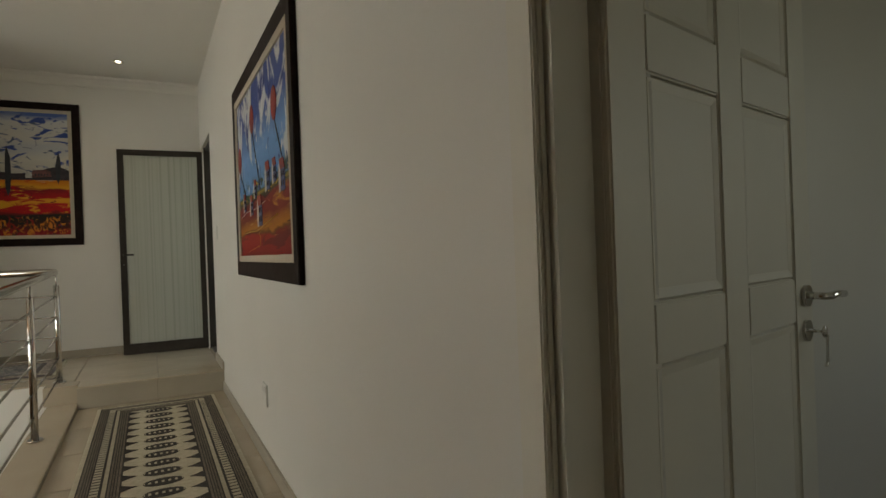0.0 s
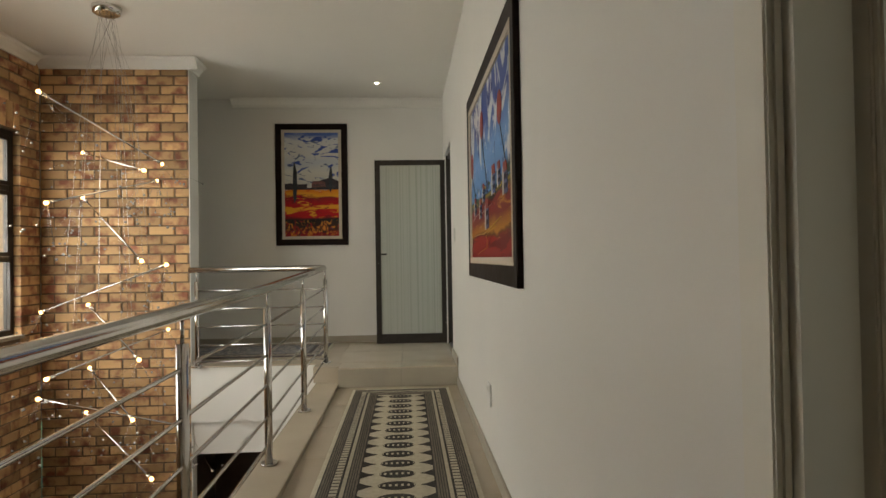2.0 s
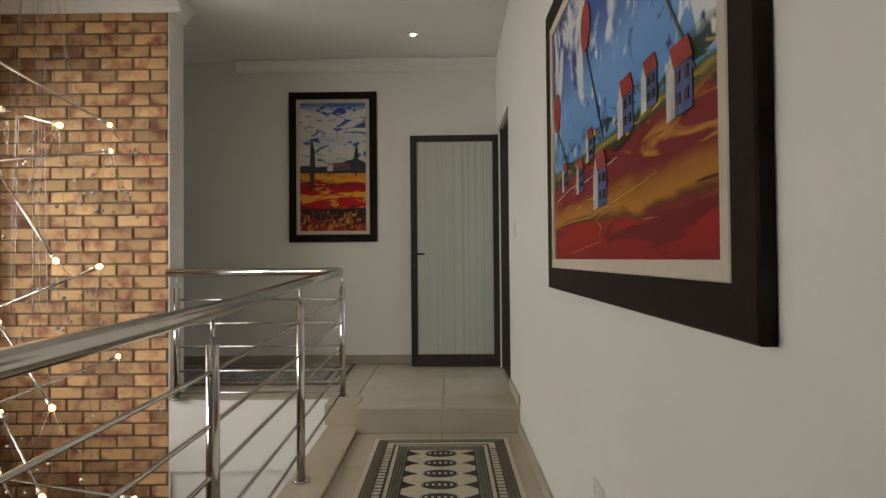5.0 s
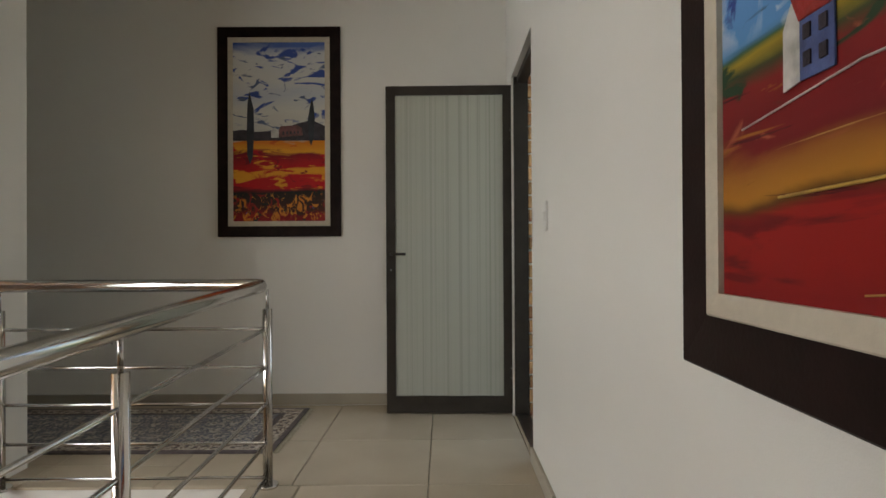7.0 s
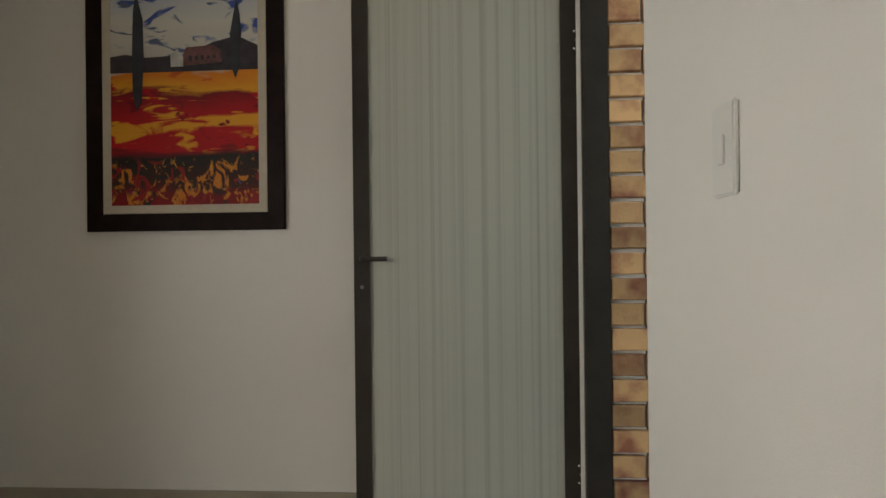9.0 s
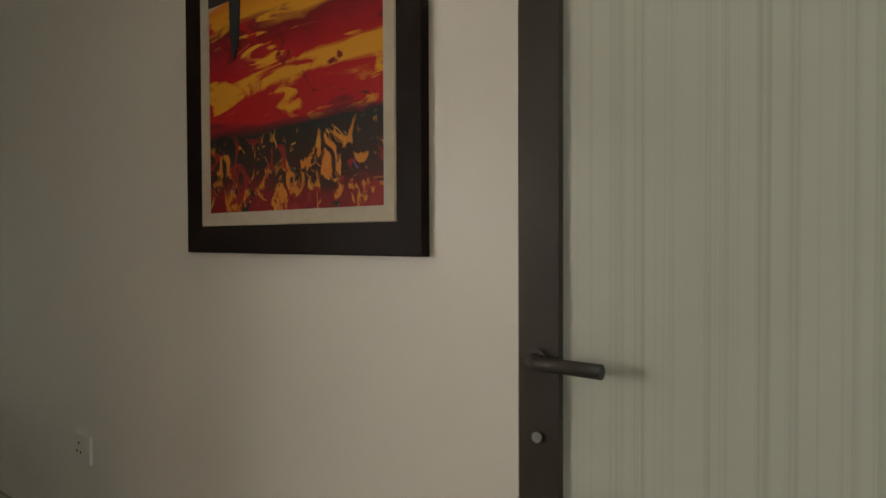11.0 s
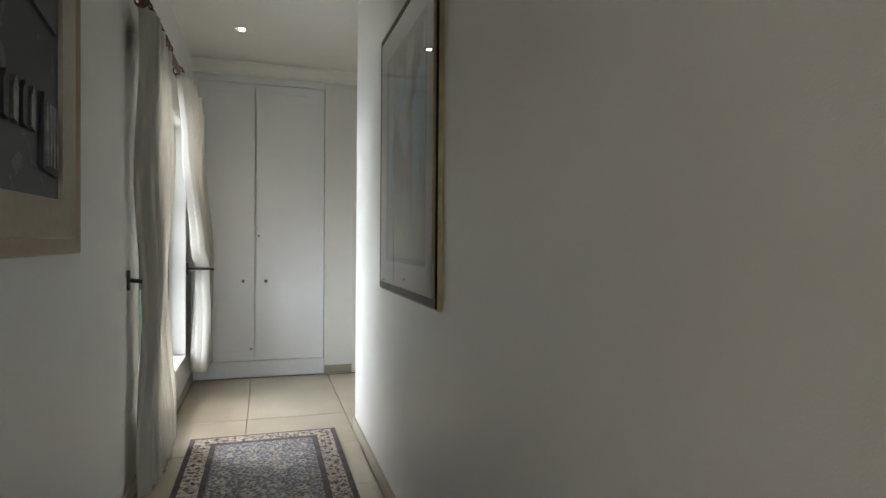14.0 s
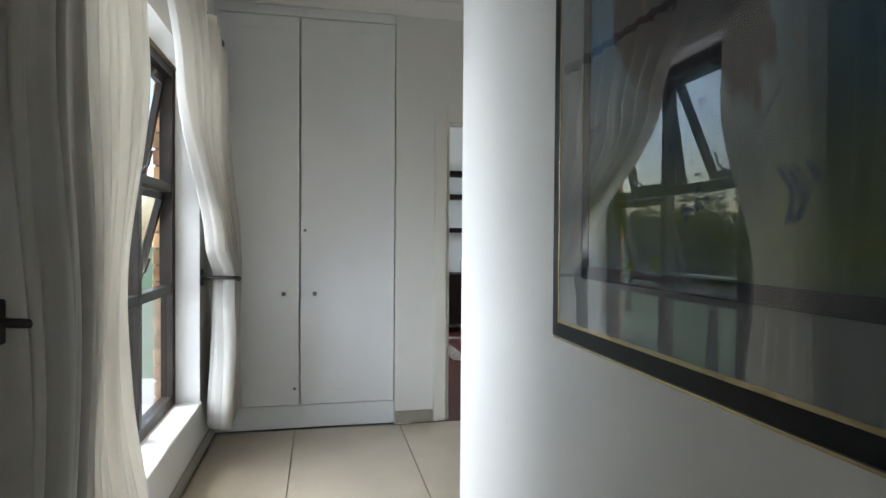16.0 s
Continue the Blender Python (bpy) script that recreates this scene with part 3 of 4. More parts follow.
_co, _mp, _nz, _cr = _n.new("ShaderNodeTexCoord"), _n.new("ShaderNodeMapping"), _n.new("ShaderNodeTexNoise"), _n.new("ShaderNodeValToRGB")
_mp.inputs["Scale"].default_value = (24, 1, 0.05)
_nz.inputs["Scale"].default_value, _nz.inputs["Detail"].default_value, _nz.inputs["Roughness"].default_value = 1.6, 12, 0.72
_l.new(_co.outputs["Object"], _mp.inputs[0])
_l.new(_mp.outputs[0], _nz.inputs["Vector"])
_l.new(_nz.outputs["Fac"], _cr.inputs[0])
_cr.color_ramp.elements[0].position, _cr.color_ramp.elements[1].position = 0.36, 0.5
_cr.color_ramp.elements[0].color, _cr.color_ramp.elements[1].color = (0.37, 0.385, 0.315, 1), (0.5, 0.505, 0.435, 1)
_l.new(_cr.outputs[0], _b.inputs["Base Color"])
_b.inputs["Roughness"].default_value = 0.25
_b.inputs["Transmission Weight"].default_value = 0.25


def glass_door():
    t = thing("glass_door", "open dark aluminium door with frosted streaked glass pane", "door", pose(0.005, -0.235, L + 0.006, 0, 0, -1.2))
    w, h = 0.795, 2.06
    f = bm_frame(w, h, 0.058, 0.02, -0.02, 0.004)
    bmesh.ops.translate(f, verts=f.verts, vec=(-w / 2, 0, h / 2))
    leaf = part("door_frame", f, ALU, t)
    part("bottom_rail", bm_box(-w + 0.058, -0.019, 0.055, -0.058, 0.019, 0.105, 0.003), ALU, t)
    part("glass_pane", bm_box(-w + 0.058, -0.004, 0.105, -0.058, 0.004, h - 0.058), FROST, t, "frosted glass with fine vertical streaks")
    hd = part("handle", bm_tube([(-w + 0.03, -0.02, 1.0), (-w + 0.03, -0.034, 1.0), (-w + 0.042, -0.042, 1.0), (-w + 0.125, -0.042, 1.0)], 0.009, 10), ALU, t, "dark lever handle")
    part("outer_handle", bm_tube([(-w + 0.03, 0.02, 1.0), (-w + 0.03, 0.05, 1.0), (-w + 0.042, 0.058, 1.0), (-w + 0.135, 0.058, 1.0)], 0.009, 10), ALU, t, "dark lever handle")
    part("spindle_rose", bm_tube([(-w + 0.03, -0.02, 1.0), (-w + 0.03, -0.026, 1.0)], 0.015, 12), ALU, hd)
    part("lock", bm_tube([(-w + 0.03, -0.02, 0.9), (-w + 0.03, -0.023, 0.9)], 0.007, 12), GREYM, t)
    for z in (0.25, 1.75):
        hg = part("hinge", bm_tube([(0.006, -0.024, z - 0.05), (0.006, -0.024, z + 0.05)], 0.009, 10), ALU, t)
        for k in (-0.03, 0.0, 0.03):
            part("screw", bm_ball((-0.012 + 0.006 * (k == 0), -0.0225, z + k), 0.005, seg=8), CHROME, hg)


glass_door()
# frame in the opening, brick reveal outside
t = tagged(new("door_1"), "dark aluminium frame of the outer doorway", "door frame", kind="structure")
part("jamb", bm_box(0.012, -0.298, L, 0.1, -0.212, 2.275, 0.003), ALU, t)
part("jamb", bm_box(0.03, -1.088, L, 0.09, -1.05, 2.275, 0.003), ALU, t)
part("head", bm_box(0.03, -1.05, 2.235, 0.09, -0.3, 2.275, 0.003), ALU, t)
part("threshold", bm_box(0.02, -1.05, L - 0.01, 0.1, -0.3, L + 0.012, 0.003), ALU, t)

# ---- bedroom door and frame ----
t = tagged(new("door_frame_bedroom"), "white moulded architrave and jamb of the bedroom door", "door frame", kind="structure")
part("architrave", bm_box(-0.018, -6.185, 0, -0.001, -6.105, 2.17, 0.005), GLOSS, t)
part("architrave_bead", bm_box(-0.026, -6.185, 0, -0.018, -6.16, 2.15, 0.003), GLOSS, t)
part("architrave", bm_box(-0.018, -7.13, 0, -0.001, -7.045, 2.17, 0.005), GLOSS, t)
part("architrave", bm_box(-0.018, -7.045, 2.09, -0.001, -6.186, 2.17, 0.005), GLOSS, t)
part("jamb", bm_box(-0.0005, -6.2, 0, 0.07, -6.181, 2.09), GLOSS, t)
part("jamb", bm_box(-0.0005, -7.049, 0, 0.1, -7.03, 2.09), GLOSS, t)


def panel_door(name, label, m, w=0.88, h=2.04):
    """Leaf from the hinge along +x, its seen face towards -y."""
    t = thing(name, label, "door", m)
    part("leaf", bm_box(0, 0, 0.01, w, 0.035, h, 0.003), GLOSS, t)
    s, mu = 0.115, 0.11
    pw = (w - 2 * s - mu) / 2
    cols = ((s, s + pw), (s + pw + mu, w - s))
    rows = ((0.18, 0.915), (1.02, 1.4), (1.5, h - 0.12))
    part("stile", bm_box(0.0, -0.012, 0.01, s, -0.0005, h, 0.004), GLOSS, t)
    part("stile", bm_box(w - s, -0.012, 0.01, w, -0.0005, h, 0.004), GLOSS, t)
    part("mullion", bm_box(s + pw, -0.0118, 0.01, s + pw + mu, -0.0005, h, 0.004), GLOSS, t)
    for z0, z1 in ((0.01, 0.18), (0.915, 1.02), (1.4, 1.5), (h - 0.12, h)):
        for x0, x1 in cols:
            part("rail", bm_box(x0, -0.0115, z0, x1, -0.0005, z1, 0.004), GLOSS, t)
    for x0, x1 in cols:
        for z0, z1 in rows:
            f = bm_frame(x1 - x0 - 0.004, z1 - z0 - 0.004, 0.02, 0, -0.0085, 0.004)
            bmesh.ops.translate(f, verts=f.verts, vec=((x0 + x1) / 2, 0, (z0 + z1) / 2))
            part("moulding", f, GLOSS, t)
            part("field", bm_box(x0 + 0.021, -0.004, z0 + 0.021, x1 - 0.021, -0.0005, z1 - 0.021, 0.001), GLOSS, t)
    hx = w - 0.055
    hd = part("lever_handle", bm_tube([(hx, -0.012, 0.975), (hx, -0.055, 0.975), (hx + 0.012, -0.064, 0.975), (hx + 0.05, -0.066, 0.978), (hx + 0.11, -0.066, 0.973)], 0.009, 12), CHROME, t, "chrome lever handle")
    part("rose", bm_tube([(hx, -0.012, 0.975), (hx, -0.022, 0.975)], 0.026, 20), CHROME, hd)
    ky = part("keyhole_rose", bm_tube([(hx, -0.012, 0.89), (hx, -0.02, 0.89)], 0.026, 20), CHROME, t)
    part("key", bm_tube([(hx, -0.02, 0.89), (hx, -0.05, 0.89), (hx + 0.008, -0.055, 0.88), (hx + 0.004, -0.055, 0.815), (hx - 0.008, -0.055, 0.81)], 0.004, 8), CHROME, ky)
    part("key_bow", bm_tube([(hx + 0.012 * math.cos(a), -0.052, 0.89 + 0.012 * math.sin(a)) for a in [i * math.pi / 6 for i in range(13)]], 0.003, 6, cap=False), CHROME, ky)


panel_door("panelled_door", "white panelled bedroom door standing open with chrome lever", pose(0.087, -6.206, 0.005, 0, 0, 14.5))
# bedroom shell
# the opening in the x 3.4 wall is added, unseen, for the fill lamp
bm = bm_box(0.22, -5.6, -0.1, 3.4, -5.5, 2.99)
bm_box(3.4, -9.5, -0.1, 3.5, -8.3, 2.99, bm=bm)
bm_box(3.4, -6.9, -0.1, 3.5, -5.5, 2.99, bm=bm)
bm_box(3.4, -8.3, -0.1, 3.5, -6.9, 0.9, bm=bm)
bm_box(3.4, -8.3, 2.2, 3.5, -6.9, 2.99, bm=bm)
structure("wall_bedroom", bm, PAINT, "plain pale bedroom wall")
structure("floor_bedroom", bm_box(0.0, -9.5, -0.1, 3.4, -5.6, -0.002), SKIRT, "plain bedroom floor", "floor")

# ---- rugs ----


def runner():
    x0, x1, y0, y1 = -0.917, -0.1, -4.75, -1.79
    xm = (x0 + x1) / 2
    t = thing("runner_rug", "cream runner rug with charcoal medallions and fringe on tiles", "rug")
    part("rug_body", bm_box(x0, y0, 0.001, x1, y1, 0.012, 0.003), CREAM, t)
    z = 0.0125
    for o, w, cloth in ((0.026, 0.007, RUGDARK), (0.033, 0.045, RUGMID), (0.078, 0.007, RUGDARK), (0.124, 0.012, RUGDARK), (0.156, 0.007, RUGDARK), (0.163, 0.05, RUGMID), (0.213, 0.008, RUGDARK)):
        f = bmesh.new()
        for a, b in ((x0 + o, x0 + o + w), (x1 - o - w, x1 - o)):
            bm_box(a, y0 + o, z, b, y1 - o, z + 0.0015, bm=f)
        for a, b in ((y0 + o, y0 + o + w), (y1 - o - w, y1 - o)):
            bm_box(x0 + o + w, a, z, x1 - o - w, b, z + 0.0015, bm=f)
        part("border_stripe", f, cloth, t)
    f = bmesh.new()
    for o in (0.044, 0.056, 0.068, 0.173, 0.185, 0.198):
        for a in (x0 + o, x1 - o - 0.004):
            bm_box(a, y0 + o, z + 0.0017, a + 0.004, y1 - o, z + 0.0026, bm=f)
    tagged(part("border_line", f, RUGDARK, t), kind="stuff")
    f = bmesh.new()
    n = int((y1 - y0 - 0.3) / 0.042)
    for i in range(n):
        y = y0 + 0.15 + i * 0.042
        for a in (x0 + 0.086, x1 - 0.123):
            bm_box(a, y, z, a + 0.037, y + 0.008, z + 0.0015, bm=f)
    tagged(part("border_checks", f, RUGDARK, t), kind="stuff")
    n = int((y1 - y0 - 0.5) / 0.155)
    for i in range(n):
        y = y1 - 0.29 - i * 0.155
        m = part("medallion", bm_poly([(xm + 0.093 * math.cos(a), y + 0.054 * math.sin(a), z) for a in [k * math.pi / 10 for k in range(20)]], (0, 0, 0.0015)), RUGDARK, t)
        d = bmesh.new()
        for k in range(-2, 3):
            bm_box(xm + k * 0.03 - 0.009, y - 0.012, z + 0.002, xm + k * 0.03 + 0.004, y + 0.012, z + 0.003, bm=d)
        for a in (-0.088, 0.084):
            bm_box(xm + a, y - 0.012, z + 0.002, xm + a + 0.005, y + 0.012, z + 0.003, bm=d)
        tagged(part("medallion_knots", d, CREAM, m), kind="stuff")
        for sgn, xa in ((1, x0 + 0.221), (-1, x1 - 0.221)):
            f = bm_poly([(xa, y - 0.045, z), (xa + sgn * 0.04, y - 0.014, z), (xa + sgn * 0.07, y, z), (xa + sgn * 0.04, y + 0.014, z), (xa, y + 0.045, z)], (0, 0, 0.0015))
            part("side_point", f, RUGDARK, t)
    random.seed(3)
    f = bmesh.new()
    for i in range(110):
        x = x0 + 0.005 + (x1 - x0 - 0.01) * i / 109
        bm_tube([(x, y1 - 0.002, 0.006), (x + random.uniform(-0.006, 0.006), y1 + 0.025 + random.uniform(-0.01, 0.012), 0.003)], 0.002, 4, bm=f)
    tagged(part("fringe", f, CREAM, t, "knotted cream fringe"), kind="stuff")


runner()

RUG2 = mat("rug_slate", (0.15, 0.155, 0.185), 0.95, var=0.35, scale=26, bump=0.8, bscale=300, second=(0.42, 0.38, 0.33), mix_at=(0.51, 0.56))
RUG2B = mat("rug_border", (0.46, 0.4, 0.33), 0.95, var=0.25, scale=30, bump=0.8, bscale=300, second=(0.12, 0.075, 0.06), mix_at=(0.52, 0.58))
RUGLIGHT = mat("rug_blossom", (0.46, 0.42, 0.37), 0.95, var=0.2, scale=30, bump=0.8, bscale=300)
RUG2E = mat("rug_edge", (0.11, 0.09, 0.09), 0.95, var=0.3, scale=30, bump=0.8, bscale=300)


def persian():
    x0, x1, y0, y1 = -5.56, -1.3, -0.96, -0.125
    t = thing("persian_rug", "faded slate and cream patterned passage rug with fringes", "rug")
    part("rug_body", bm_box(x0, y0, L + 0.001, x1, y1, L + 0.012, 0.003), RUG2E, t)
    part("field", bm_box(x0 + 0.16, y0 + 0.15, L + 0.0125, x1 - 0.16, y1 - 0.15, L + 0.0135), RUG2, t)
    f = bmesh.new()
    for a, b, c, d in ((x0 + 0.03, y0 + 0.03, x1 - 0.03, y0 + 0.12), (x0 + 0.03, y1 - 0.12, x1 - 0.03, y1 - 0.03), (x0 + 0.03, y0 + 0.12, x0 + 0.12, y1 - 0.12), (x1 - 0.12, y0 + 0.12, x1 - 0.03, y1 - 0.12)):
        bm_box(a, b, L + 0.0125, c, d, L + 0.0138, bm=f)
    part("border", f, RUG2B, t)
    random.seed(9)
    f = bmesh.new()
    ym = (y0 + y1) / 2
    dots = bmesh.new()

    def blossom(x, y, r, k, a0, bm, z=L + 0.0138):
        bm_poly([(x + r * (1 if j % 2 else 0.55) * math.cos(a0 + j * math.pi / k), y + r * (1 if j % 2 else 0.55) * math.sin(a0 + j * math.pi / k), z) for j in range(2 * k)], (0, 0, 0.0012), bm=bm)

    for i in range(620):
        x, y = random.uniform(x0 + 0.19, x1 - 0.19), random.uniform(y0 + 0.18, y1 - 0.18)
        blossom(x, y, random.uniform(0.006, 0.018), random.choice((3, 4, 5)), random.uniform(0, 6), f)
    for i in range(34):
        for k, off in enumerate((-0.19, -0.07, 0.07, 0.19)):
            x, y = x0 + 0.24 + 0.114 * (i + 0.5 * (k % 2)), ym + off + random.uniform(-0.015, 0.015)
            blossom(x, y, random.uniform(0.024, 0.036), 5, i, f)
            blossom(x, y, 0.009, 4, i, dots, L + 0.0152)
    for i in range(int((x1 - x0 - 0.14) / 0.05)):
        x = x0 + 0.09 + 0.05 * i
        for y in (y0 + 0.075, y1 - 0.075):
            blossom(x, y + 0.014 * (-1) ** i, 0.017, 3, i * 1.3, dots, L + 0.0139)
    for i in range(14):
        for x in (x0 + 0.075, x1 - 0.075):
            blossom(x + 0.014 * (-1) ** i, y0 + 0.1 + 0.049 * i, 0.017, 3, i * 1.3, dots, L + 0.0139)
    tagged(part("motif_dots", dots, RUG2E, t), kind="stuff")
    tagged(part("floral_pattern", f, RUGLIGHT, t), kind="stuff")
    f = bmesh.new()
    for i in range(110):
        y = y0 + 0.005 + (y1 - y0 - 0.01) * i / 109
        for xx, sg in ((x0, -1), (x1, 1)):
            bm_tube([(xx, y, L + 0.006), (xx + sg * (0.022 + random.uniform(-0.008, 0.012)), y + random.uniform(-0.006, 0.006), L + 0.003)], 0.002, 4, bm=f)
    tagged(part("fringe", f, CREAM, t, "short cream fringe"), kind="stuff")


persian()

# ---- cupboard ----


def cupboard():
    t = thing("built_in_cupboard", "tall white built-in cupboard with two closed doors", "cupboard")
    part("carcass", bm_box(XC - 0.6, YI, L, XC - 0.3, -0.046, CZ2 - 0.002), CUPB, t)
    part("plinth", bm_box(XC - 0.025, YI + 0.001, L, XC - 0.006, -0.046, 0.31, 0.002), CUPB, t)
    part("top_panel", bm_box(XC - 0.025, YI + 0.001, 2.682, XC - 0.004, -0.046, CZ2 - 0.003, 0.002), CUPB, t)
    part("filler", bm_box(XC - 0.025, YI + 0.001, 0.311, XC - 0.004, YI + 0.03, 2.681), CUPB, t)
    for y0, y1, ky, nm in ((YI + 0.032, -0.633, -0.725, "door"), (-0.625, -0.05, -0.54, "door")):
        d = part(nm, bm_box(XC - 0.024, y0, 0.316, XC - 0.004, y1, 2.678, 0.002), CUPB, t)
        for z0, z1 in ((0.316, 0.40), (1.04, 1.09), (2.6, 2.678)):
            part("rail", bm_box(XC - 0.004, y0 + 0.07, z0, XC, y1 - 0.07, z1, 0.0015), CUPB, d)
        for a, b in ((y0, y0 + 0.07), (y1 - 0.07, y1)):
            part("stile", bm_box(XC - 0.004, a, 0.316, XC + 0.0002, b, 2.678, 0.0015), CUPB, d)
        part("knob", bm_ball((XC + 0.016, ky, 0.998), 0.0135), GREYM, d, "small grey metal knob")
    part("lock", bm_tube([(XC, -0.6, 1.386), (XC + 0.006, -0.6, 1.386)], 0.009, 12), GREYM, t)
    part("lock", bm_tube([(XC, -0.66, 0.415), (XC + 0.006, -0.66, 0.415)], 0.009, 12), GREYM, t)


cupboard()

# ---- inner doorway and room beyond ----
t = tagged(new("door_2"), "white architrave around the inner doorway", "door frame", kind="structure")
part("architrave", bm_box(XC, 0.205, L, XC + 0.018, 0.285, 2.165, 0.004), GLOSS, t)
part("architrave", bm_box(XC, 1.105, L, XC + 0.018, 1.185, 2.165, 0.004), GLOSS, t)
part("architrave", bm_box(XC, 0.286, 2.085, XC + 0.018, 1.104, 2.165, 0.004), GLOSS, t)
part("jamb", bm_box(XC - 0.14, 0.291, L, XC - 0.001, 0.306, 2.085), GLOSS, t)
part("head", bm_box(XC - 0.14, 0.307, 2.086, XC - 0.001, 1.099, 2.149), GLOSS, t)
CARPET = mat("dark_red_floor", (0.11, 0.03, 0.02), 0.5, var=0.3, scale=12, bump=0.2)
structure("floor_study", bm_box(-11.0, 0.06, -0.1, XC, 3.0, L - 0.004), CARPET, "dark red-brown floor of the room beyond", "floor")
# the opening at y 3.0 is unseen, added to let the fill lamp in
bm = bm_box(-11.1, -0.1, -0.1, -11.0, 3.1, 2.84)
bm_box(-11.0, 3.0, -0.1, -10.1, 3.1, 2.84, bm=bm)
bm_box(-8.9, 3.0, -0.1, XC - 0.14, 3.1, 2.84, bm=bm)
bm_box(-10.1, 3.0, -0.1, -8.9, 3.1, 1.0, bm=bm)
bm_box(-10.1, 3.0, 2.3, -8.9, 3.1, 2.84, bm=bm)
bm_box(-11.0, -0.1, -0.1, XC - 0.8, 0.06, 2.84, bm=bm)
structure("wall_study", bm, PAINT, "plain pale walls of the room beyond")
structure("ceiling_study", bm_box(-11.1, -0.1, CZ2, -8.2, 3.1, CZ2 + 0.1), CEIL, "plain ceiling of the room beyond", "ceiling")
t = thing("wall_shelf", "dark wooden wall shelf unit in the room beyond", "shelf")
for z in (1.42, 1.85, 2.15):
    part("board", bm_box(-11.0, 0.9, z, -10.75, 2.4, z + 0.06, 0.004), DARKWOOD, t)
for y in (0.9, 2.36):
    part("side", bm_box(-11.0, y, 1.485, -10.76, y + 0.04, 1.845, 0.003), DARKWOOD, t)
t = thing("dark_sideboard", "dark wooden sideboard against the far wall", "sideboard")
part("body", bm_box(-11.0, 0.9, L + 0.1, -10.55, 2.4, 0.86, 0.006), DARKWOOD, t)
part("top", bm_box(-11.0, 0.87, 0.862, -10.52, 2.43, 0.9, 0.006), DARKWOOD, t)
for y in (0.93, 2.33):
    part("leg", bm_box(-10.62, y, L - 0.004, -10.57, y + 0.05, L + 0.1), DARKWOOD, t)
    part("leg", bm_box(-10.98, y, L - 0.004, -10.93, y + 0.05, L + 0.1), DARKWOOD, t)
t = thing("vase", "pale ceramic jar standing on the sideboard", "vase")
part("jar", bm_tube([(-10.75, 1.35, 0.9), (-10.75, 1.35, 0.95), (-10.75, 1.35, 1.05), (-10.75, 1.35, 1.12), (-10.75, 1.35, 1.16)], 0.1, 16, taper=[0.06, 0.09, 0.1, 0.07, 0.06]), PLASTIC, t)
t = thing("bedroom_rug", "small patterned rug on the dark red floor", "rug")
part("rug_body", bm_box(-10.2, 0.75, L - 0.004, -8.9, 1.9, L + 0.008, 0.002), RUG2B, t)
part("field", bm_box(-10.05, 0.9, L + 0.0085, -9.05, 1.75, L + 0.01), P_BROWN, t)

# ---- windows ----


def window(name, label, m, w, h, mullions, transoms, sashes=()):
    """Local axes: x along the wall from the left, z up from the sill, y through the wall; sashes: (column, row, tilt)."""
    t = tagged(new(name), label, "window", kind="structure")
    t.matrix_world = m
    f = bm_frame(w, h, 0.045, -0.03, 0.03, 0.0)
    for v in f.verts:
        v.co += Vector((w / 2, 0, h / 2))
    fr = part("window_frame", f, ALU, t)
    xs = [0.045, *mullions, w - 0.045]
    zs = [0.045, *transoms, h - 0.045]
    for x in mullions:
        part("mullion", bm_box(x - 0.022, -0.028, 0.045, x + 0.022, 0.028, h - 0.045, 0.002), ALU, t)
    for i in range(len(xs) - 1):
        for z in transoms:
            part("transom", bm_box(xs[i] + (0.022 if i else 0), -0.0275, z - 0.022, xs[i + 1] - (0.022 if i < len(xs) - 2 else 0), 0.0275, z + 0.022, 0.002), ALU, t)
        for j in range(len(zs) - 1):
            a, b = xs[i] + (0.022 if i else 0), xs[i + 1] - (0.022 if i < len(xs) - 2 else 0)
            c, d = zs[j] + (0.022 if j else 0), zs[j + 1] - (0.022 if j < len(zs) - 2 else 0)
            tilt = {(k, r): v for k, r, v in sashes}.get((i, j))
            if tilt is None:
                part("pane", bm_box(a, -0.003, c, b, 0.003, d), GLASS, t).visible_shadow = False
                continue
            f = bm_frame(b - a - 0.006, d - c - 0.006, 0.035, -0.015, 0.02, 0.0)
            for v in f.verts:
                v.co += Vector(((b - a) / 2, 0, -(d - c) / 2))
            sash = part("sash", f, ALU, t, m=pose(a, -0.02, d, tilt, 0, 0))
            part("pane", bm_box(0.038, -0.003, -(d - c) + 0.038, b - a - 0.038, 0.003, -0.038), GLASS, sash).visible_shadow = False
            part("stay", bm_tube([((b - a) * 0.3, 0.02, -(d - c) + 0.03), ((b - a) * 0.3, 0.06, -(d - c) + 0.08), ((b - a) * 0.34, 0.07, -(d - c) + 0.15)], 0.006, 8), ALU, sash)
    return t


window("window_1", "dark aluminium casement window with several panes in brick wall", pose(-3.82, -5.43, 0.53, 0, 0, 90), 3.8, 1.73, (0.95, 1.9, 2.85), (0.64, 1.24), ((3, 1, 0), (3, 2, 0)))
window("window_2", "dark aluminium window with open top-hung sashes behind curtains", pose(-6.73, -1.285, 0.47, 0, 0, 0), 1.73, 1.73, (0.58, 1.15), (0.6, 1.12), ((0, 1, -14), (1, 2, -24), (0, 2, -10)))
structure("window_sill_inner", bm_box(-6.73, -1.25, 0.44, -5.0, YI + 0.012, 0.47, 0.004), PAINT, "white plastered inner window sill", "sill")
bm = bm_box(-6.745, -1.25, 0.47, -6.731, YI, 2.2)
bm_box(-4.999, -1.25, 0.47, -4.985, YI, 2.2, bm=bm)
structure("trim_window_reveal", bm, PAINT, "white plastered window reveal", "reveal")
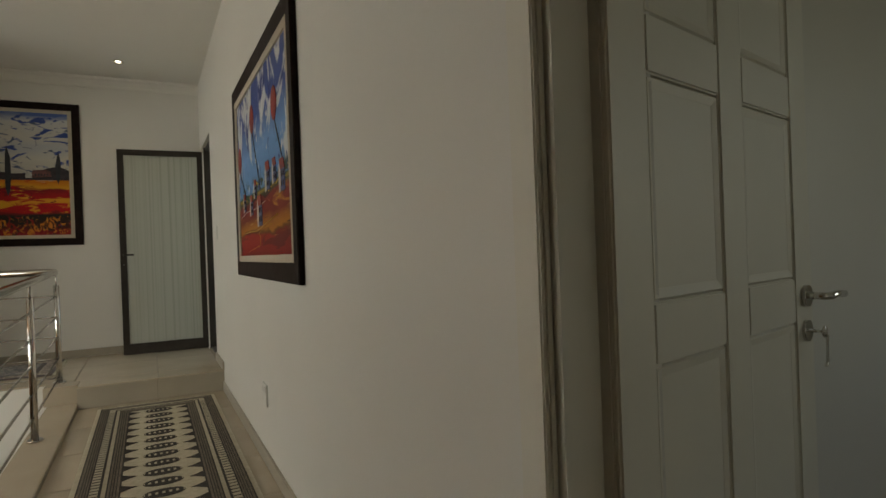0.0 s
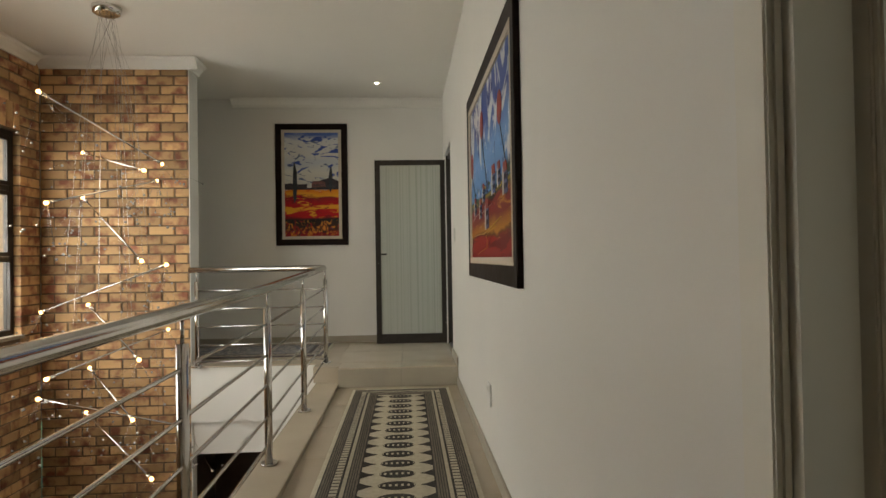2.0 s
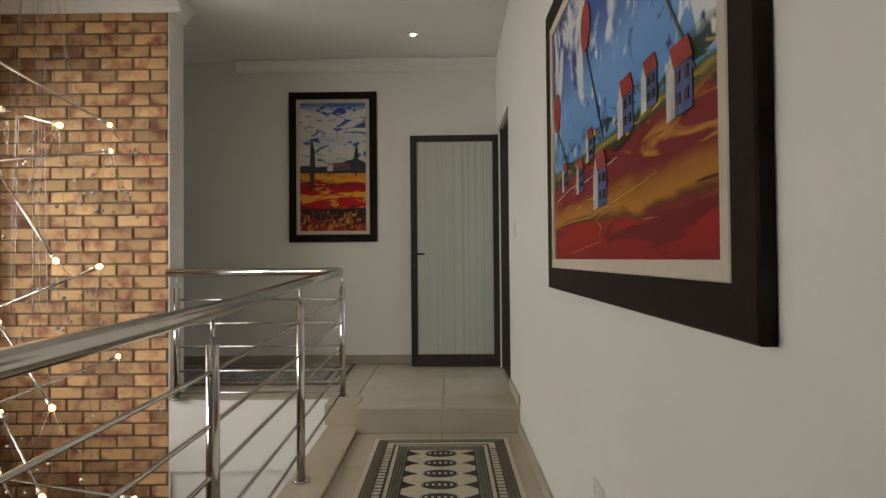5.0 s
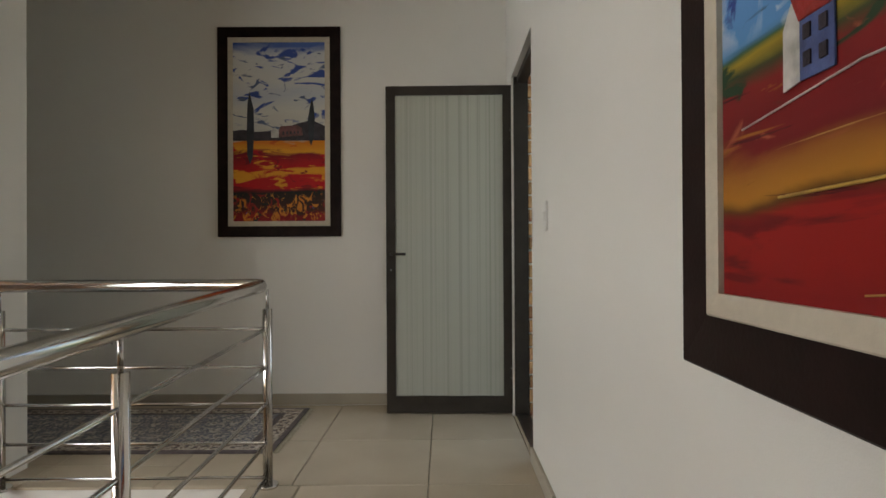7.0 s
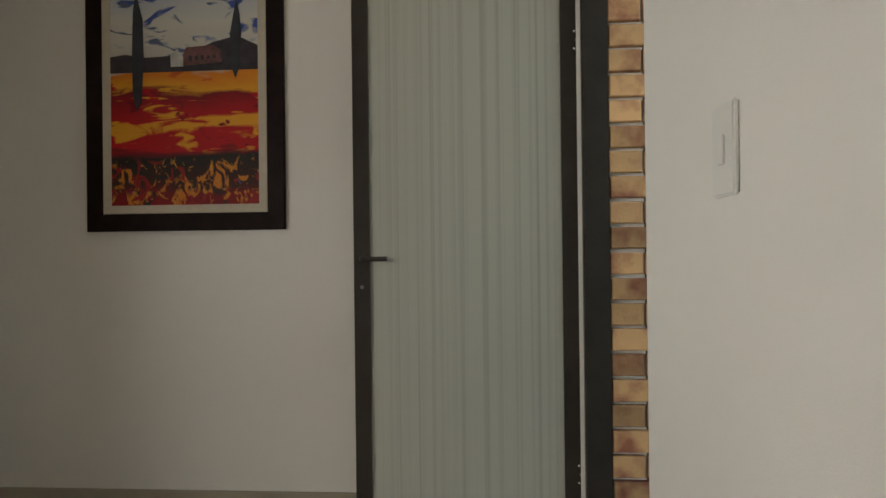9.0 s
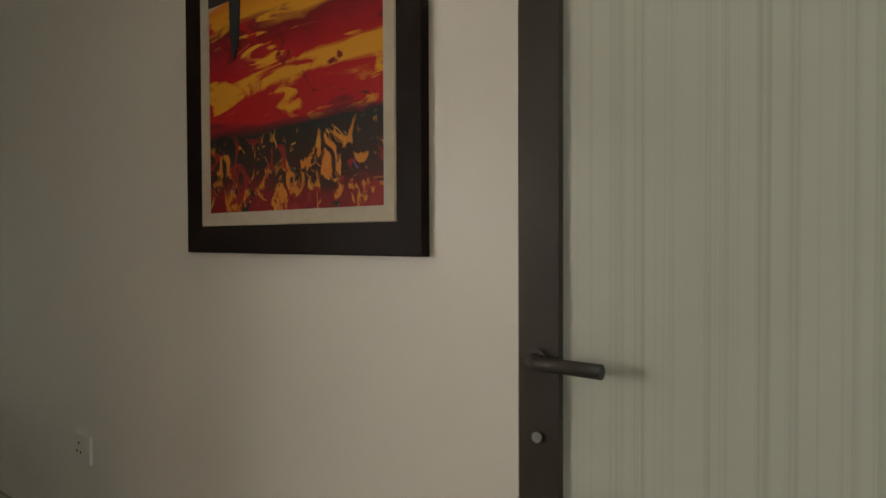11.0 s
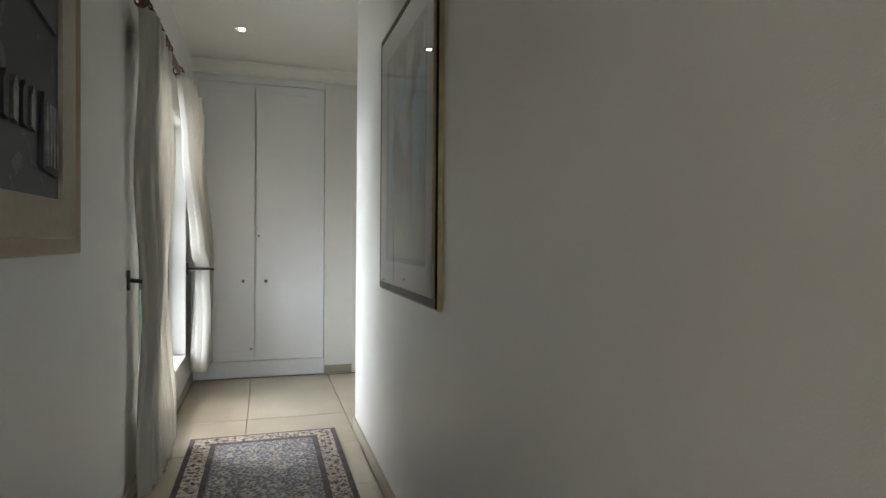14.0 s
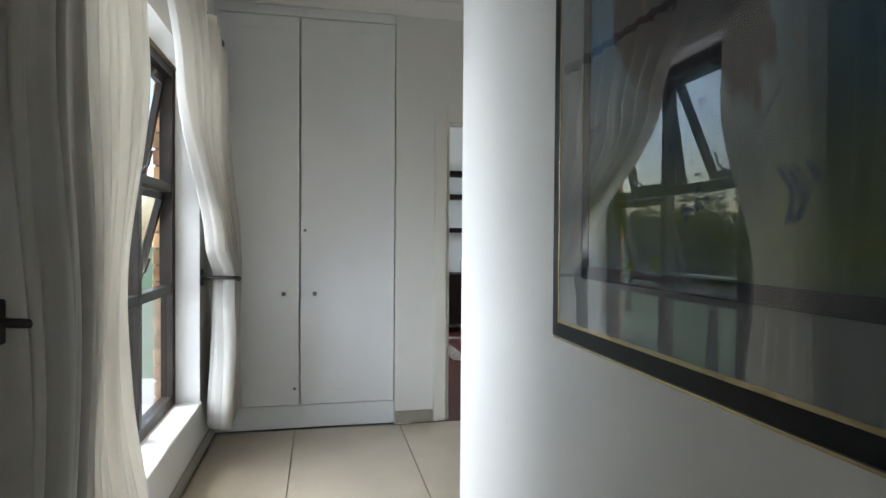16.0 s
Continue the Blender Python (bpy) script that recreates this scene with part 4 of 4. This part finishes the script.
structure("window_sill_brick", bm_box(-3.8, -5.45, 0.5, XB + 0.02, -1.61, 0.53, 0.004), SKIRT, "grey window sill in the brick wall", "sill")

# ---- curtains ----
LINEN = bpy.data.materials.new("white_linen")
LINEN.use_nodes = True
_n, _l = LINEN.node_tree.nodes, LINEN.node_tree.links
_b = _n["Principled BSDF"]
_co, _w, _bp = _n.new("ShaderNodeTexCoord"), _n.new("ShaderNodeTexNoise"), _n.new("ShaderNodeBump")
_w.inputs["Scale"].default_value = 220
_l.new(_co.outputs["Object"], _w.inputs["Vector"])
_l.new(_w.outputs["Fac"], _bp.inputs["Height"])
_bp.inputs["Strength"].default_value, _bp.inputs["Distance"].default_value = 0.25, 0.002
_b.inputs["Base Color"].default_value = (0.74, 0.71, 0.65, 1)
_b.inputs["Roughness"].default_value = 0.9
_b.inputs["Subsurface Weight"].default_value = 0.0
_tr, _mx = _n.new("ShaderNodeBsdfTranslucent"), _n.new("ShaderNodeMixShader")
_tr.inputs["Color"].default_value = (0.72, 0.68, 0.6, 1)
_mx.inputs[0].default_value = 0.45
_l.new(_bp.outputs[0], _b.inputs["Normal"])
_l.new(_b.outputs[0], _mx.inputs[1])
_l.new(_tr.outputs[0], _mx.inputs[2])
_l.new(_mx.outputs[0], _n["Material Output"].inputs["Surface"])
TURNED = mat("turned_wood", (0.13, 0.05, 0.022), 0.4, var=0.35, scale=20, bump=0.15)


def curtain(label, spans, folds, amp, seed, off):
    """spans: (z, x_left, x_right) from the rod down to the hem; cloth hangs in folds in front of the wall."""
    t = thing("curtain", label, "curtain", group="window curtains")
    rnd = random.Random(seed)
    ph = [rnd.uniform(0, 6.28) for _ in range(8)]
    nu, nv = 120, 60
    bm = bmesh.new()
    grid = []
    zt, zb = spans[0][0], spans[-1][0]
    for j in range(nv + 1):
        z = zt + (zb - zt) * j / nv
        for (za, a0, a1), (zc, b0, b1) in zip(spans, spans[1:]):
            if za >= z >= zc:
                k = (za - z) / (za - zc)
                k = k * k * (3 - 2 * k)
                xl, xr = a0 + (b0 - a0) * k, a1 + (b1 - a1) * k
        row = []
        for i in range(nu + 1):
            u = i / nu
            wob = 0.25 * math.sin(2 * math.pi * u * 1.7 + ph[0] + z * 0.9) + 0.12 * math.sin(7 * u + ph[1] + 2.1 * z)
            fy = math.sin(2 * math.pi * folds * (u + 0.03 * wob) + ph[2]) + 0.35 * math.sin(2 * math.pi * folds * 2.3 * u + ph[3] + z)
            narrow = (spans[0][2] - spans[0][1]) / max(0.05, xr - xl)
            y = YI + off + amp * fy * min(1.7, 0.8 + 0.25 * narrow) + 0.012 * math.sin(5 * z + ph[4] + 4 * u)
            row.append(bm.verts.new((xl + (xr - xl) * u, max(y, YI + 0.012), z)))
        grid.append(row)
    for a, b in zip(grid, grid[1:]):
        for i in range(nu):
            f = bm.faces.new((a[i], a[i + 1], b[i + 1], b[i]))
            f.smooth = True
    c = part("cloth", bm, LINEN, t)
    md = c.modifiers.new("thickness", "SOLIDIFY")
    md.thickness = 0.003
    return t


curtain("long white linen curtain hanging in folds beside the window", ((2.37, -5.45, -4.7), (1.9, -5.42, -4.72), (1.18, -5.24, -4.76), (0.9, -5.26, -4.76), (0.2, -5.47, -4.72)), 9, 0.024, 2, 0.07)
curtain("white linen curtain tied back by a hook at the window", ((2.33, -6.84, -5.6), (1.95, -6.9, -5.78), (1.3, -7.02, -6.56), (1.13, -7.0, -6.8), (0.95, -7.03, -6.72), (0.34, -7.06, -6.64)), 8, 0.032, 4, 0.105)
t = thing("curtain_rod", "turned dark wooden curtain rod with carved finials and rings", "curtain rod")
part("rod", bm_tube([(-6.8, -1.065, 2.4), (-4.42, -1.065, 2.4)], 0.017, 14), TURNED, t)
for x, sg in ((-6.8, -1), (-4.42, 1)):
    part("finial", bm_tube([(x, -1.065, 2.4), (x + sg * 0.02, -1.065, 2.4), (x + sg * 0.04, -1.065, 2.4), (x + sg * 0.06, -1.065, 2.4), (x + sg * 0.1, -1.065, 2.405), (x + sg * 0.14, -1.065, 2.42)], 0.03, 14, taper=[0.017, 0.034, 0.02, 0.038, 0.034, 0.006]), TURNED, t)
    b = part("bracket", bm_tube([(x - sg * 0.06, YI, 2.37), (x - sg * 0.06, -1.06, 2.37), (x - sg * 0.06, -1.065, 2.4)], 0.015, 10), TURNED, t)
    part("wall_plate", bm_box(x - sg * 0.06 - 0.025, YI, 2.32, x - sg * 0.06 + 0.025, YI + 0.014, 2.43, 0.004), TURNED, b)
for i in range(9):
    for xa, xb in ((-5.38, -4.7), (-6.75, -5.82)):
        x = xa + (xb - xa) * i / 8
        part("ring", bm_tube([(x + 0.004 * math.sin(a), -1.065 + 0.028 * math.cos(a), 2.392 + 0.028 * math.sin(a)) for a in [k * math.pi / 8 for k in range(17)]], 0.005, 6, cap=False), TURNED, t)
for x, z, reach in ((-4.75, 1.17, 0.03), (-6.765, 1.125, 0.16)):
    t = thing("curtain_holdback", "dark iron curtain holdback fixed to the wall", "holdback", group="curtain holdbacks")
    part("wall_plate", bm_box(x - 0.018, YI, z - 0.045, x + 0.018, YI + 0.01, z + 0.045, 0.003), ALU, t)
    part("arm", bm_tube([(x, YI + 0.01, z), (x, YI + reach, z - 0.002), (x - 0.008, YI + reach + 0.018, z - 0.004), (x - 0.04, YI + reach + 0.025, z - 0.01)], 0.01, 10), ALU, t)
    part("end_knob", bm_ball((x - 0.04, YI + reach + 0.025, z - 0.01), 0.014), ALU, t)

# ---- chandelier ----
BULB = glow("bulb_glow", (1.0, 0.56, 0.2), 5)


CRYSTAL = mat("crystal", (0.85, 0.82, 0.76), 0.08, 0.6, var=0.1)


def chandelier():
    t = thing("spiral_chandelier", "spiral pendant of steel rods with glowing bulbs and crystal drops", "chandelier")
    cx, cy = -2.6, -2.46
    part("canopy", bm_tube([(cx, cy, CZ), (cx, cy, CZ - 0.02), (cx, cy, CZ - 0.05), (cx, cy, CZ - 0.055)], 0.09, 24, taper=[0.1, 0.1, 0.09, 0.07]), CHROME, t, "polished round ceiling canopy")
    A = Vector
    rods = ((A((-2.63, -3.19, 2.16)), A((-2.257, -2.38, 1.862))), (A((-2.77, -2.456, 1.927)), A((-2.14, -2.944, 1.725))), (A((-2.588, -3.197, 1.495)), A((-2.4, -2.12, 1.766))),
            (A((-2.746, -2.503, 1.591)), A((-2.164, -2.93, 1.142))), (A((-3.04, -2.496, 0.786)), A((-2.081, -2.759, 1.106))), (A((-2.6, -3.18, 0.44)), A((-2.254, -2.306, 0.616))),
            (A((-2.665, -2.583, 0.387)), A((-2.246, -2.894, 0.11))), (A((-2.782, -2.955, 0.266)), A((-2.032, -2.558, -0.04))), (A((-2.73, -2.511, 0.06)), A((-2.111, -2.939, -0.262))), (A((-2.666, -2.594, 0.83)), A((-2.2, -2.9, 0.5))))
    rnd = random.Random(11)
    wires, drops = bmesh.new(), bmesh.new()
    for k, (a, b) in enumerate(rods):
        d = (b - a).normalized()
        r = part("rod", bm_tube([a, b], 0.006, 8), CHROME, t)
        for p, s in ((a, 1), (b, -1)):
            part("bulb", bm_ball(p - d * s * 0.012, 0.0135, seg=10), BULB, r, "small glowing bulb")
            part("socket", bm_tube([p + d * s * 0.002, p + d * s * 0.045], 0.011, 10), CHROME, r)
        for q in (0.2, 0.8):
            p = a + (b - a) * q
            ang = 2 * math.pi * (k * 2 + q) / 20
            top = A((cx + 0.05 * math.cos(ang), cy + 0.05 * math.sin(ang), CZ - 0.05))
            mid = A((cx + 0.55 * (p.x - cx), cy + 0.55 * (p.y - cy), 2.45)) if p.z < 2.3 else p
            bm_tube([top, mid, A((p.x, p.y, min(2.2, p.z + 0.3))), p] if p.z < 1.9 else [top, p], 0.001, 4, bm=wires)
        for e in (a, b):
            for i in range(13):
                o = A((rnd.gauss(0, 0.1), rnd.gauss(0, 0.1), -0.07 - 0.3 * rnd.random()))
                bm_ball(e + o, rnd.uniform(0.006, 0.01), bm=drops, seg=6)
                if i % 3 == 0:
                    bm_tube([e + o, e + o * 0.4, e], 0.0008, 3, bm=wires)
    part("suspension_wires", wires, STEEL, t, "fine steel suspension wires")
    tagged(bpy.data.objects["suspension_wires"], kind="stuff")
    w = part("crystal_drops", drops, CRYSTAL, t, "scattered clear crystal drops")
    tagged(w, kind="stuff")


chandelier()
for p, e in (((-2.5, -2.75, 1.75), 2.5), ((-2.5, -2.75, 0.5), 0.8)):
    lamp("chandelier_light", "POINT", Matrix.Translation(p), e, (1.0, 0.7, 0.42), 0.3)

# ---- recessed spots ----
SPOT = glow("spot_lens", (1.0, 0.9, 0.75), 12)
# the third spot, at y -8, is an unseen extra lamp added over the gallery
for x, y, z in ((-0.73, -0.65, CZ), (-6.26, -0.71, CZ2), (-0.6, -8.0, CZ)):
    t = thing("ceiling_spotlight", "small lit recessed spotlight in the white ceiling", "spotlight", group="recessed spots")
    part("bezel", bm_tube([(x + 0.042 * math.cos(a), y + 0.042 * math.sin(a), z - 0.004) for a in [k * math.pi / 12 for k in range(25)]], 0.006, 8, cap=False), CHROME, t)
    part("lens", bm_tube([(x, y, z - 0.006), (x, y, z - 0.002)], 0.018, 16), SPOT, t)
    lamp("spot_light", "SPOT", look((x, y, z - 0.015), (x, y + 0.001, 0)), 2.6, (1.0, 0.82, 0.6), 0.03, angle=radians(110))

# ---- switches and sockets ----


def plate(name, label, m, w, h, rockers):
    t = thing(name, label, "socket" if "socket" in name else "switch", m)
    part("plate", bm_box(-w / 2, -0.009, -h / 2, w / 2, 0, h / 2, 0.003), PLASTIC, t)
    for x, z, a, b in rockers:
        part("rocker", bm_box(x - a / 2, -0.013, z - b / 2, x + a / 2, -0.0095, z + b / 2, 0.001), PLASTIC, t)


plate("light_switch", "tall white light switch plate on the wall", pose(0, -1.49, 1.335, 0, 0, -90), 0.07, 0.125, ((0, 0, 0.02, 0.04),))
plate("wall_socket", "white plastic wall socket low on the wall", pose(0, -3.65, 0.38, 0, 0, -90), 0.12, 0.12, ((-0.03, 0.03, 0.02, 0.03), (0.03, 0.03, 0.02, 0.03)))
t = thing("wall_socket", "white square power socket above the skirting", "socket", pose(-2.64, 0, 0.6))
part("plate", bm_box(-0.06, -0.009, -0.05, 0.06, 0, 0.05, 0.003), PLASTIC, t)
part("rocker", bm_box(0.02, -0.013, 0.005, 0.045, -0.0095, 0.035, 0.001), PLASTIC, t)
for x, z in ((-0.025, 0.015), (-0.04, -0.015), (-0.01, -0.015)):
    part("pin_hole", bm_tube([(x, -0.0105, z), (x, -0.0092, z)], 0.005, 10), BLACKF, t)

# ---- outside ----
GRASS = mat("lawn", (0.06, 0.1, 0.03), 0.95, var=0.35, scale=2.0, bump=0.6, bscale=60)
LEAF = mat("leaves", (0.05, 0.085, 0.025), 0.7, var=0.4, scale=8, per_piece=0.3)
BARK = mat("bark", (0.1, 0.07, 0.045), 0.9, var=0.3, scale=12, bump=0.6)
ROOFT = mat("roof_tile", (0.3, 0.12, 0.08), 0.8, var=0.2, scale=5)
PAVE = mat("terrace_paving", (0.42, 0.4, 0.36), 0.7, var=0.12, scale=4, bump=0.2)
structure("ground", bm_box(-700, -700, LOW - 0.4, 700, 700, LOW - 0.2), GRASS, "green lawn reaching to the distance", "ground")
structure("terrace", bm_box(-9.5, -3.4, -0.35, -3.97, YE, -0.02), PAVE, "pale paved terrace outside the window", "terrace")
structure("balcony", bm_box(0.335, -2.6, -0.1, 2.4, 1.2, L - 0.03), PAVE, "pale paved balcony outside the door", "balcony")
t = thing("terrace_railing", "slim dark metal railing along the terrace edge", "railing")
for i in range(5):
    part("post", bm_tube([(-9.4 + 1.3 * i, -3.3, -0.02), (-9.4 + 1.3 * i, -3.3, 0.98)], 0.02, 10), ALU, t)
for z in (0.15, 0.32, 0.49, 0.66, 0.83, 0.98):
    part("bar", bm_tube([(-9.4, -3.3, z), (-4.2, -3.3, z)], 0.008 if z < 0.9 else 0.02, 8), STEEL, t)


def tree(x, y, h, seed, spread):
    t = thing("garden_tree", "leafy green garden tree on the lawn", "tree", pose(x, y, LOW - 0.2), "garden trees")
    rnd = random.Random(seed)
    tr = bmesh.new()
    top = Vector((rnd.uniform(-0.3, 0.3), rnd.uniform(-0.3, 0.3), h * 0.6))
    bm_tube([(0, 0, 0), (0.05, 0.02, h * 0.2), top * 0.6, top], 0.2, 8, bm=tr, taper=[0.22, 0.16, 0.12, 0.05])
    tips = []
    for i in range(9):
        a = i * 2.4 + rnd.random()
        b = top * rnd.uniform(0.5, 0.95)
        e = b + Vector((math.cos(a) * spread * rnd.uniform(0.5, 1), math.sin(a) * spread * rnd.uniform(0.5, 1), h * rnd.uniform(0.1, 0.38)))
        bm_tube([b, (b + e) / 2 + Vector((0, 0, 0.2)), e], 0.05, 6, bm=tr, taper=[0.07, 0.04, 0.015])
        tips += [e, (b + e) / 2 + Vector((0, 0, 0.2)), b + (e - b) * 0.75]
    part("trunk", tr, BARK, t)
    vs, fs = [], []
    for e in tips:
        for k in range(110):
            c = e + Vector((rnd.gauss(0, 0.55), rnd.gauss(0, 0.55), rnd.gauss(0, 0.42)))
            d1 = Vector((rnd.gauss(0, 1), rnd.gauss(0, 1), rnd.gauss(0, 1))).normalized() * rnd.uniform(0.08, 0.16)
            d2 = d1.orthogonal().normalized() * d1.length * 0.45
            n = len(vs)
            vs += [c - d1, c + d2, c + d1, c - d2]
            fs.append((n, n + 1, n + 2, n + 3))
    me = bpy.data.meshes.new("crown")
    me.from_pydata(vs, [], fs)
    me.materials.append(LEAF)
    c = new("crown", me)
    c.parent = t


for i, (x, y, h, sp) in enumerate(((-19.5, -11.5, 6.2, 1.8), (-26, -14, 6.2, 1.8), (-36, -18, 6.6, 2.0), (-20, -17, 6.5, 2.0), (-44, -30, 7, 2.4), (-52, -33, 8, 2.6), (7, -4, 5.5, 1.8), (9, 3, 6, 2))):
    tree(x, y, h, 20 + i, sp)
t = thing("distant_house", "distant house with pale walls and red tiled roof", "house", pose(-80, -50, LOW - 0.2, 0, 0, -25))
part("wall", bm_box(-6, -4, 0, 6, 4, 3), PAINT, t)
part("roof", bm_poly([(-6.5, -4.6, 2.9), (-6.5, 4.6, 2.9), (-6.5, 0, 5)], (13, 0, 0)), ROOFT, t)
for x in (-3.5, 0.5, 3.5):
    part("window", bm_box(x, 3.98, 1, x + 1.4, 4.05, 2.2), ALU, t)

# ---- tiles ----


def tile_mesh(w, d):
    bm = bm_box(-w / 2, -d / 2, -0.01, w / 2, d / 2, 0)
    for v in bm.verts:
        if v.co.z > -0.001:
            v.co.x -= math.copysign(0.0015, v.co.x)
            v.co.y -= math.copysign(0.0015, v.co.y)
        elif True:
            v.co.z = -0.011
    me = bpy.data.meshes.new("tile")
    bm.to_mesh(me)
    bm.free()
    me.materials.append(TILE)
    return me


TILES = {}


def lay(parent, xs, ys, z):
    for xa, xb in zip(xs, xs[1:]):
        for ya, yb in zip(ys, ys[1:]):
            w, d = round(xb - xa - 0.003, 3), round(yb - ya - 0.003, 3)
            me = TILES.setdefault((w, d), None) or TILES.setdefault((w, d, 1), tile_mesh(w, d))
            ob = new("tile", me)
            ob.parent = parent
            ob.location = ((xa + xb) / 2, (ya + yb) / 2, z)


fl, ld = bpy.data.objects["floor"], bpy.data.objects["floor_landing"]
lay(fl, [-1.06, -0.508, 0.0], [YS - 0.6 * i for i in range(13, -1, -1)], 0.0)
lay(ld, [-7.1, -5.9, -5.3] + [-4.7 + 0.6 * i for i in range(6)], [-1.11, -0.655, -0.016], L)
lay(ld, [-1.7, -1.1, -0.5, 0.0], [YE, -0.745, -0.016], L)
lay(ld, [-1.06, -0.5, 0.0], [YS, YE], L)
lay(ld, [XP, -2.3, -1.7], [YE - 0.012, -1.11], L)
lay(ld, [-1.7, -1.1], [YE - 0.012, YE], L)
lay(ld, [-7.1, -5.9, -5.56], [-0.016, 0.55, 1.15, 1.75, 2.35], L)
lay(ld, [0.0, 0.3], [-1.085, -0.68, -0.275], L)
# riser shade is put into its colour: SKIRT, darker than the tread's TILE
t = tagged(new("step_riser"), "beige tiled riser of the single step", "step", kind="structure")
for xa, xb in ((-1.06, -0.51), (-0.506, -0.002)):
    part("tile", bm_box(xa, YS + 0.006, 0.001, xb, YS + 0.0115, L - 0.0125, 0.001), SKIRT, t)

# ---- brickwork ----
BL, BH, JT = 0.224, 0.073, 0.013


def brick_mesh(w, h, d=0.07):
    bm = bmesh.new()
    e = 0.004
    ring = lambda k, y: [bm.verts.new((sx * (w / 2 - k), y, sz * (h / 2 - k))) for sx, sz in ((-1, -1), (1, -1), (1, 1), (-1, 1))]
    a, b, c = ring(0, d), ring(0, e), ring(e, 0)
    for p, q in ((a, b), (b, c)):
        for i in range(4):
            bm.faces.new((p[i], p[(i + 1) % 4], q[(i + 1) % 4], q[i]))
    bm.faces.new(c)
    bm.faces.new(a[::-1])
    bmesh.ops.recalc_face_normals(bm, faces=bm.faces[:])
    me = bpy.data.meshes.new("brick")
    bm.to_mesh(me)
    bm.free()
    me.materials.append(BRICK)
    return me


BRICKS = {}


def brickwork(parent, m, length, z0, z1, openings=(), near=lambda u, z: False, seed=1):
    """Stretcher bond; local x along the face, z up, -y out of the wall. Bricks where near() holds are pieces of their own."""
    rnd = random.Random(seed)
    vs, fs = [], []
    count, c = 0, 0
    z = z0
    while z + BH <= z1:
        u = -(BL + JT) / 2 * (c % 2)
        while u < length - 0.03:
            a, b = max(u, 0), min(u + BL, length)
            segs = [(a, b)]
            for o0, o1, p0, p1 in openings:
                if z + BH > p0 and z < p1:
                    segs = [s for (q, r) in segs for s in ((q, min(r, o0)), (max(q, o1), r)) if s[1] - s[0] > 0.03]
            for a, b in segs:
                w = round(b - a, 2)
                if w < 0.03:
                    continue
                me = BRICKS.setdefault(w, None) or BRICKS.setdefault((w, 1), brick_mesh(w, BH))
                loc = Vector(((a + b) / 2, rnd.uniform(-0.002, 0.002), z + BH / 2 + rnd.uniform(-0.0012, 0.0012)))
                if near(loc.x, loc.z) and count < 300:
                    ob = new("brick", me)
                    ob.parent = parent
                    ob.matrix_basis = m @ Matrix.Translation(loc)
                    count += 1
                else:
                    n = len(vs)
                    vs += [m @ (v.co + loc) for v in me.vertices]
                    fs += [tuple(i + n for i in p.vertices) for p in me.polygons]
            u += BL + JT
        z += BH + JT
        c += 1
    if vs:
        me = bpy.data.meshes.new("far_bricks")
        me.from_pydata(vs, [], fs)
        me.materials.append(BRICK)
        ob = new("far_bricks", me)
        ob.parent = parent
        tagged(ob, kind="stuff")


bm = bm_box(XB, YE + 0.01, LOW, XP - 0.121, YI - 0.101, CZ)
bm_box(XP - 0.121, YE + 0.01, LOW, XP - 0.001, YE + 0.03, CZ, bm=bm)
wa = structure("wall_brick_pier", bm, MORTAR, "face-brick wall with raked mortar joints above the stair void")
brickwork(wa, pose(XB, YE, 0), XP - XB - 0.002, LOW, CZ - 0.02, (), lambda u, z: z > -0.9, 3)
bm = bm_box(XB - 0.23, -9.5, LOW, XB - 0.01, YE + 0.01, 0.5)
bm_box(XB - 0.23, -9.5, 2.26, XB - 0.01, YE + 0.01, CZ, bm=bm)
bm_box(XB - 0.23, -9.5, 0.5, XB - 0.01, -5.43, 2.26, bm=bm)
bm_box(XB - 0.23, -1.63, 0.5, XB - 0.01, YE + 0.01, 2.26, bm=bm)
wb = structure("wall_brick_side", bm, MORTAR, "face-brick side wall with a wide window")
brickwork(wb, pose(XB, YE, 0, 0, 0, 0) @ pose(0, 0, 0, 0, 0, 90) @ pose(-8.1, 0, 0), 8.1 - 0.006, LOW, CZ - 0.02, ((8.1 - 4.07, 8.1 - 0.27, 0.5, 2.49),), lambda u, z: u > 8.1 - 1.2 and z > -0.6, 4)
for i in range(44):
    y = -1.63 - 0.043 - i * 0.0865
    me = BRICKS.setdefault("soldier", None) or BRICKS.setdefault("soldier1", brick_mesh(BH, BL))
    ob = new("brick", me)
    ob.parent = wb
    ob.matrix_basis = pose(XB, y, 2.385, 0, 0, 90)
bm = bm_box(-4.985, YE + 0.01, LOW, XB - 0.23, YI - 0.101, CZ)
bm_box(-6.745, YE + 0.01, LOW, -4.985, YI - 0.101, 0.44, bm=bm)
bm_box(-6.745, YE + 0.01, 2.2, -4.985, YI - 0.101, CZ, bm=bm)
bm_box(-7.9, YE + 0.01, LOW, -6.745, YI - 0.101, CZ, bm=bm)
wc = structure("wall_brick_outer", bm, MORTAR, "outer face-brick wall in daylight")
brickwork(wc, pose(-7.9, YE, 0), 7.9 - 3.96, -0.35, CZ - 0.1, ((7.9 - 6.73, 7.9 - 5.0, 0.47, 2.2),), lambda u, z: (u > 2.9 and z > 0.3) or (u < 1.17 and z > 0.3), 5)
wd = structure("wall_brick_reveal", bm_box(0.221, -0.26, -0.3, 0.34, 1.2, CZ), MORTAR, "brick outer reveal of the landing doorway")
brickwork(wd, pose(0.102, -0.295, 0), 0.236, L, 2.6, (), lambda u, z: True, 6)
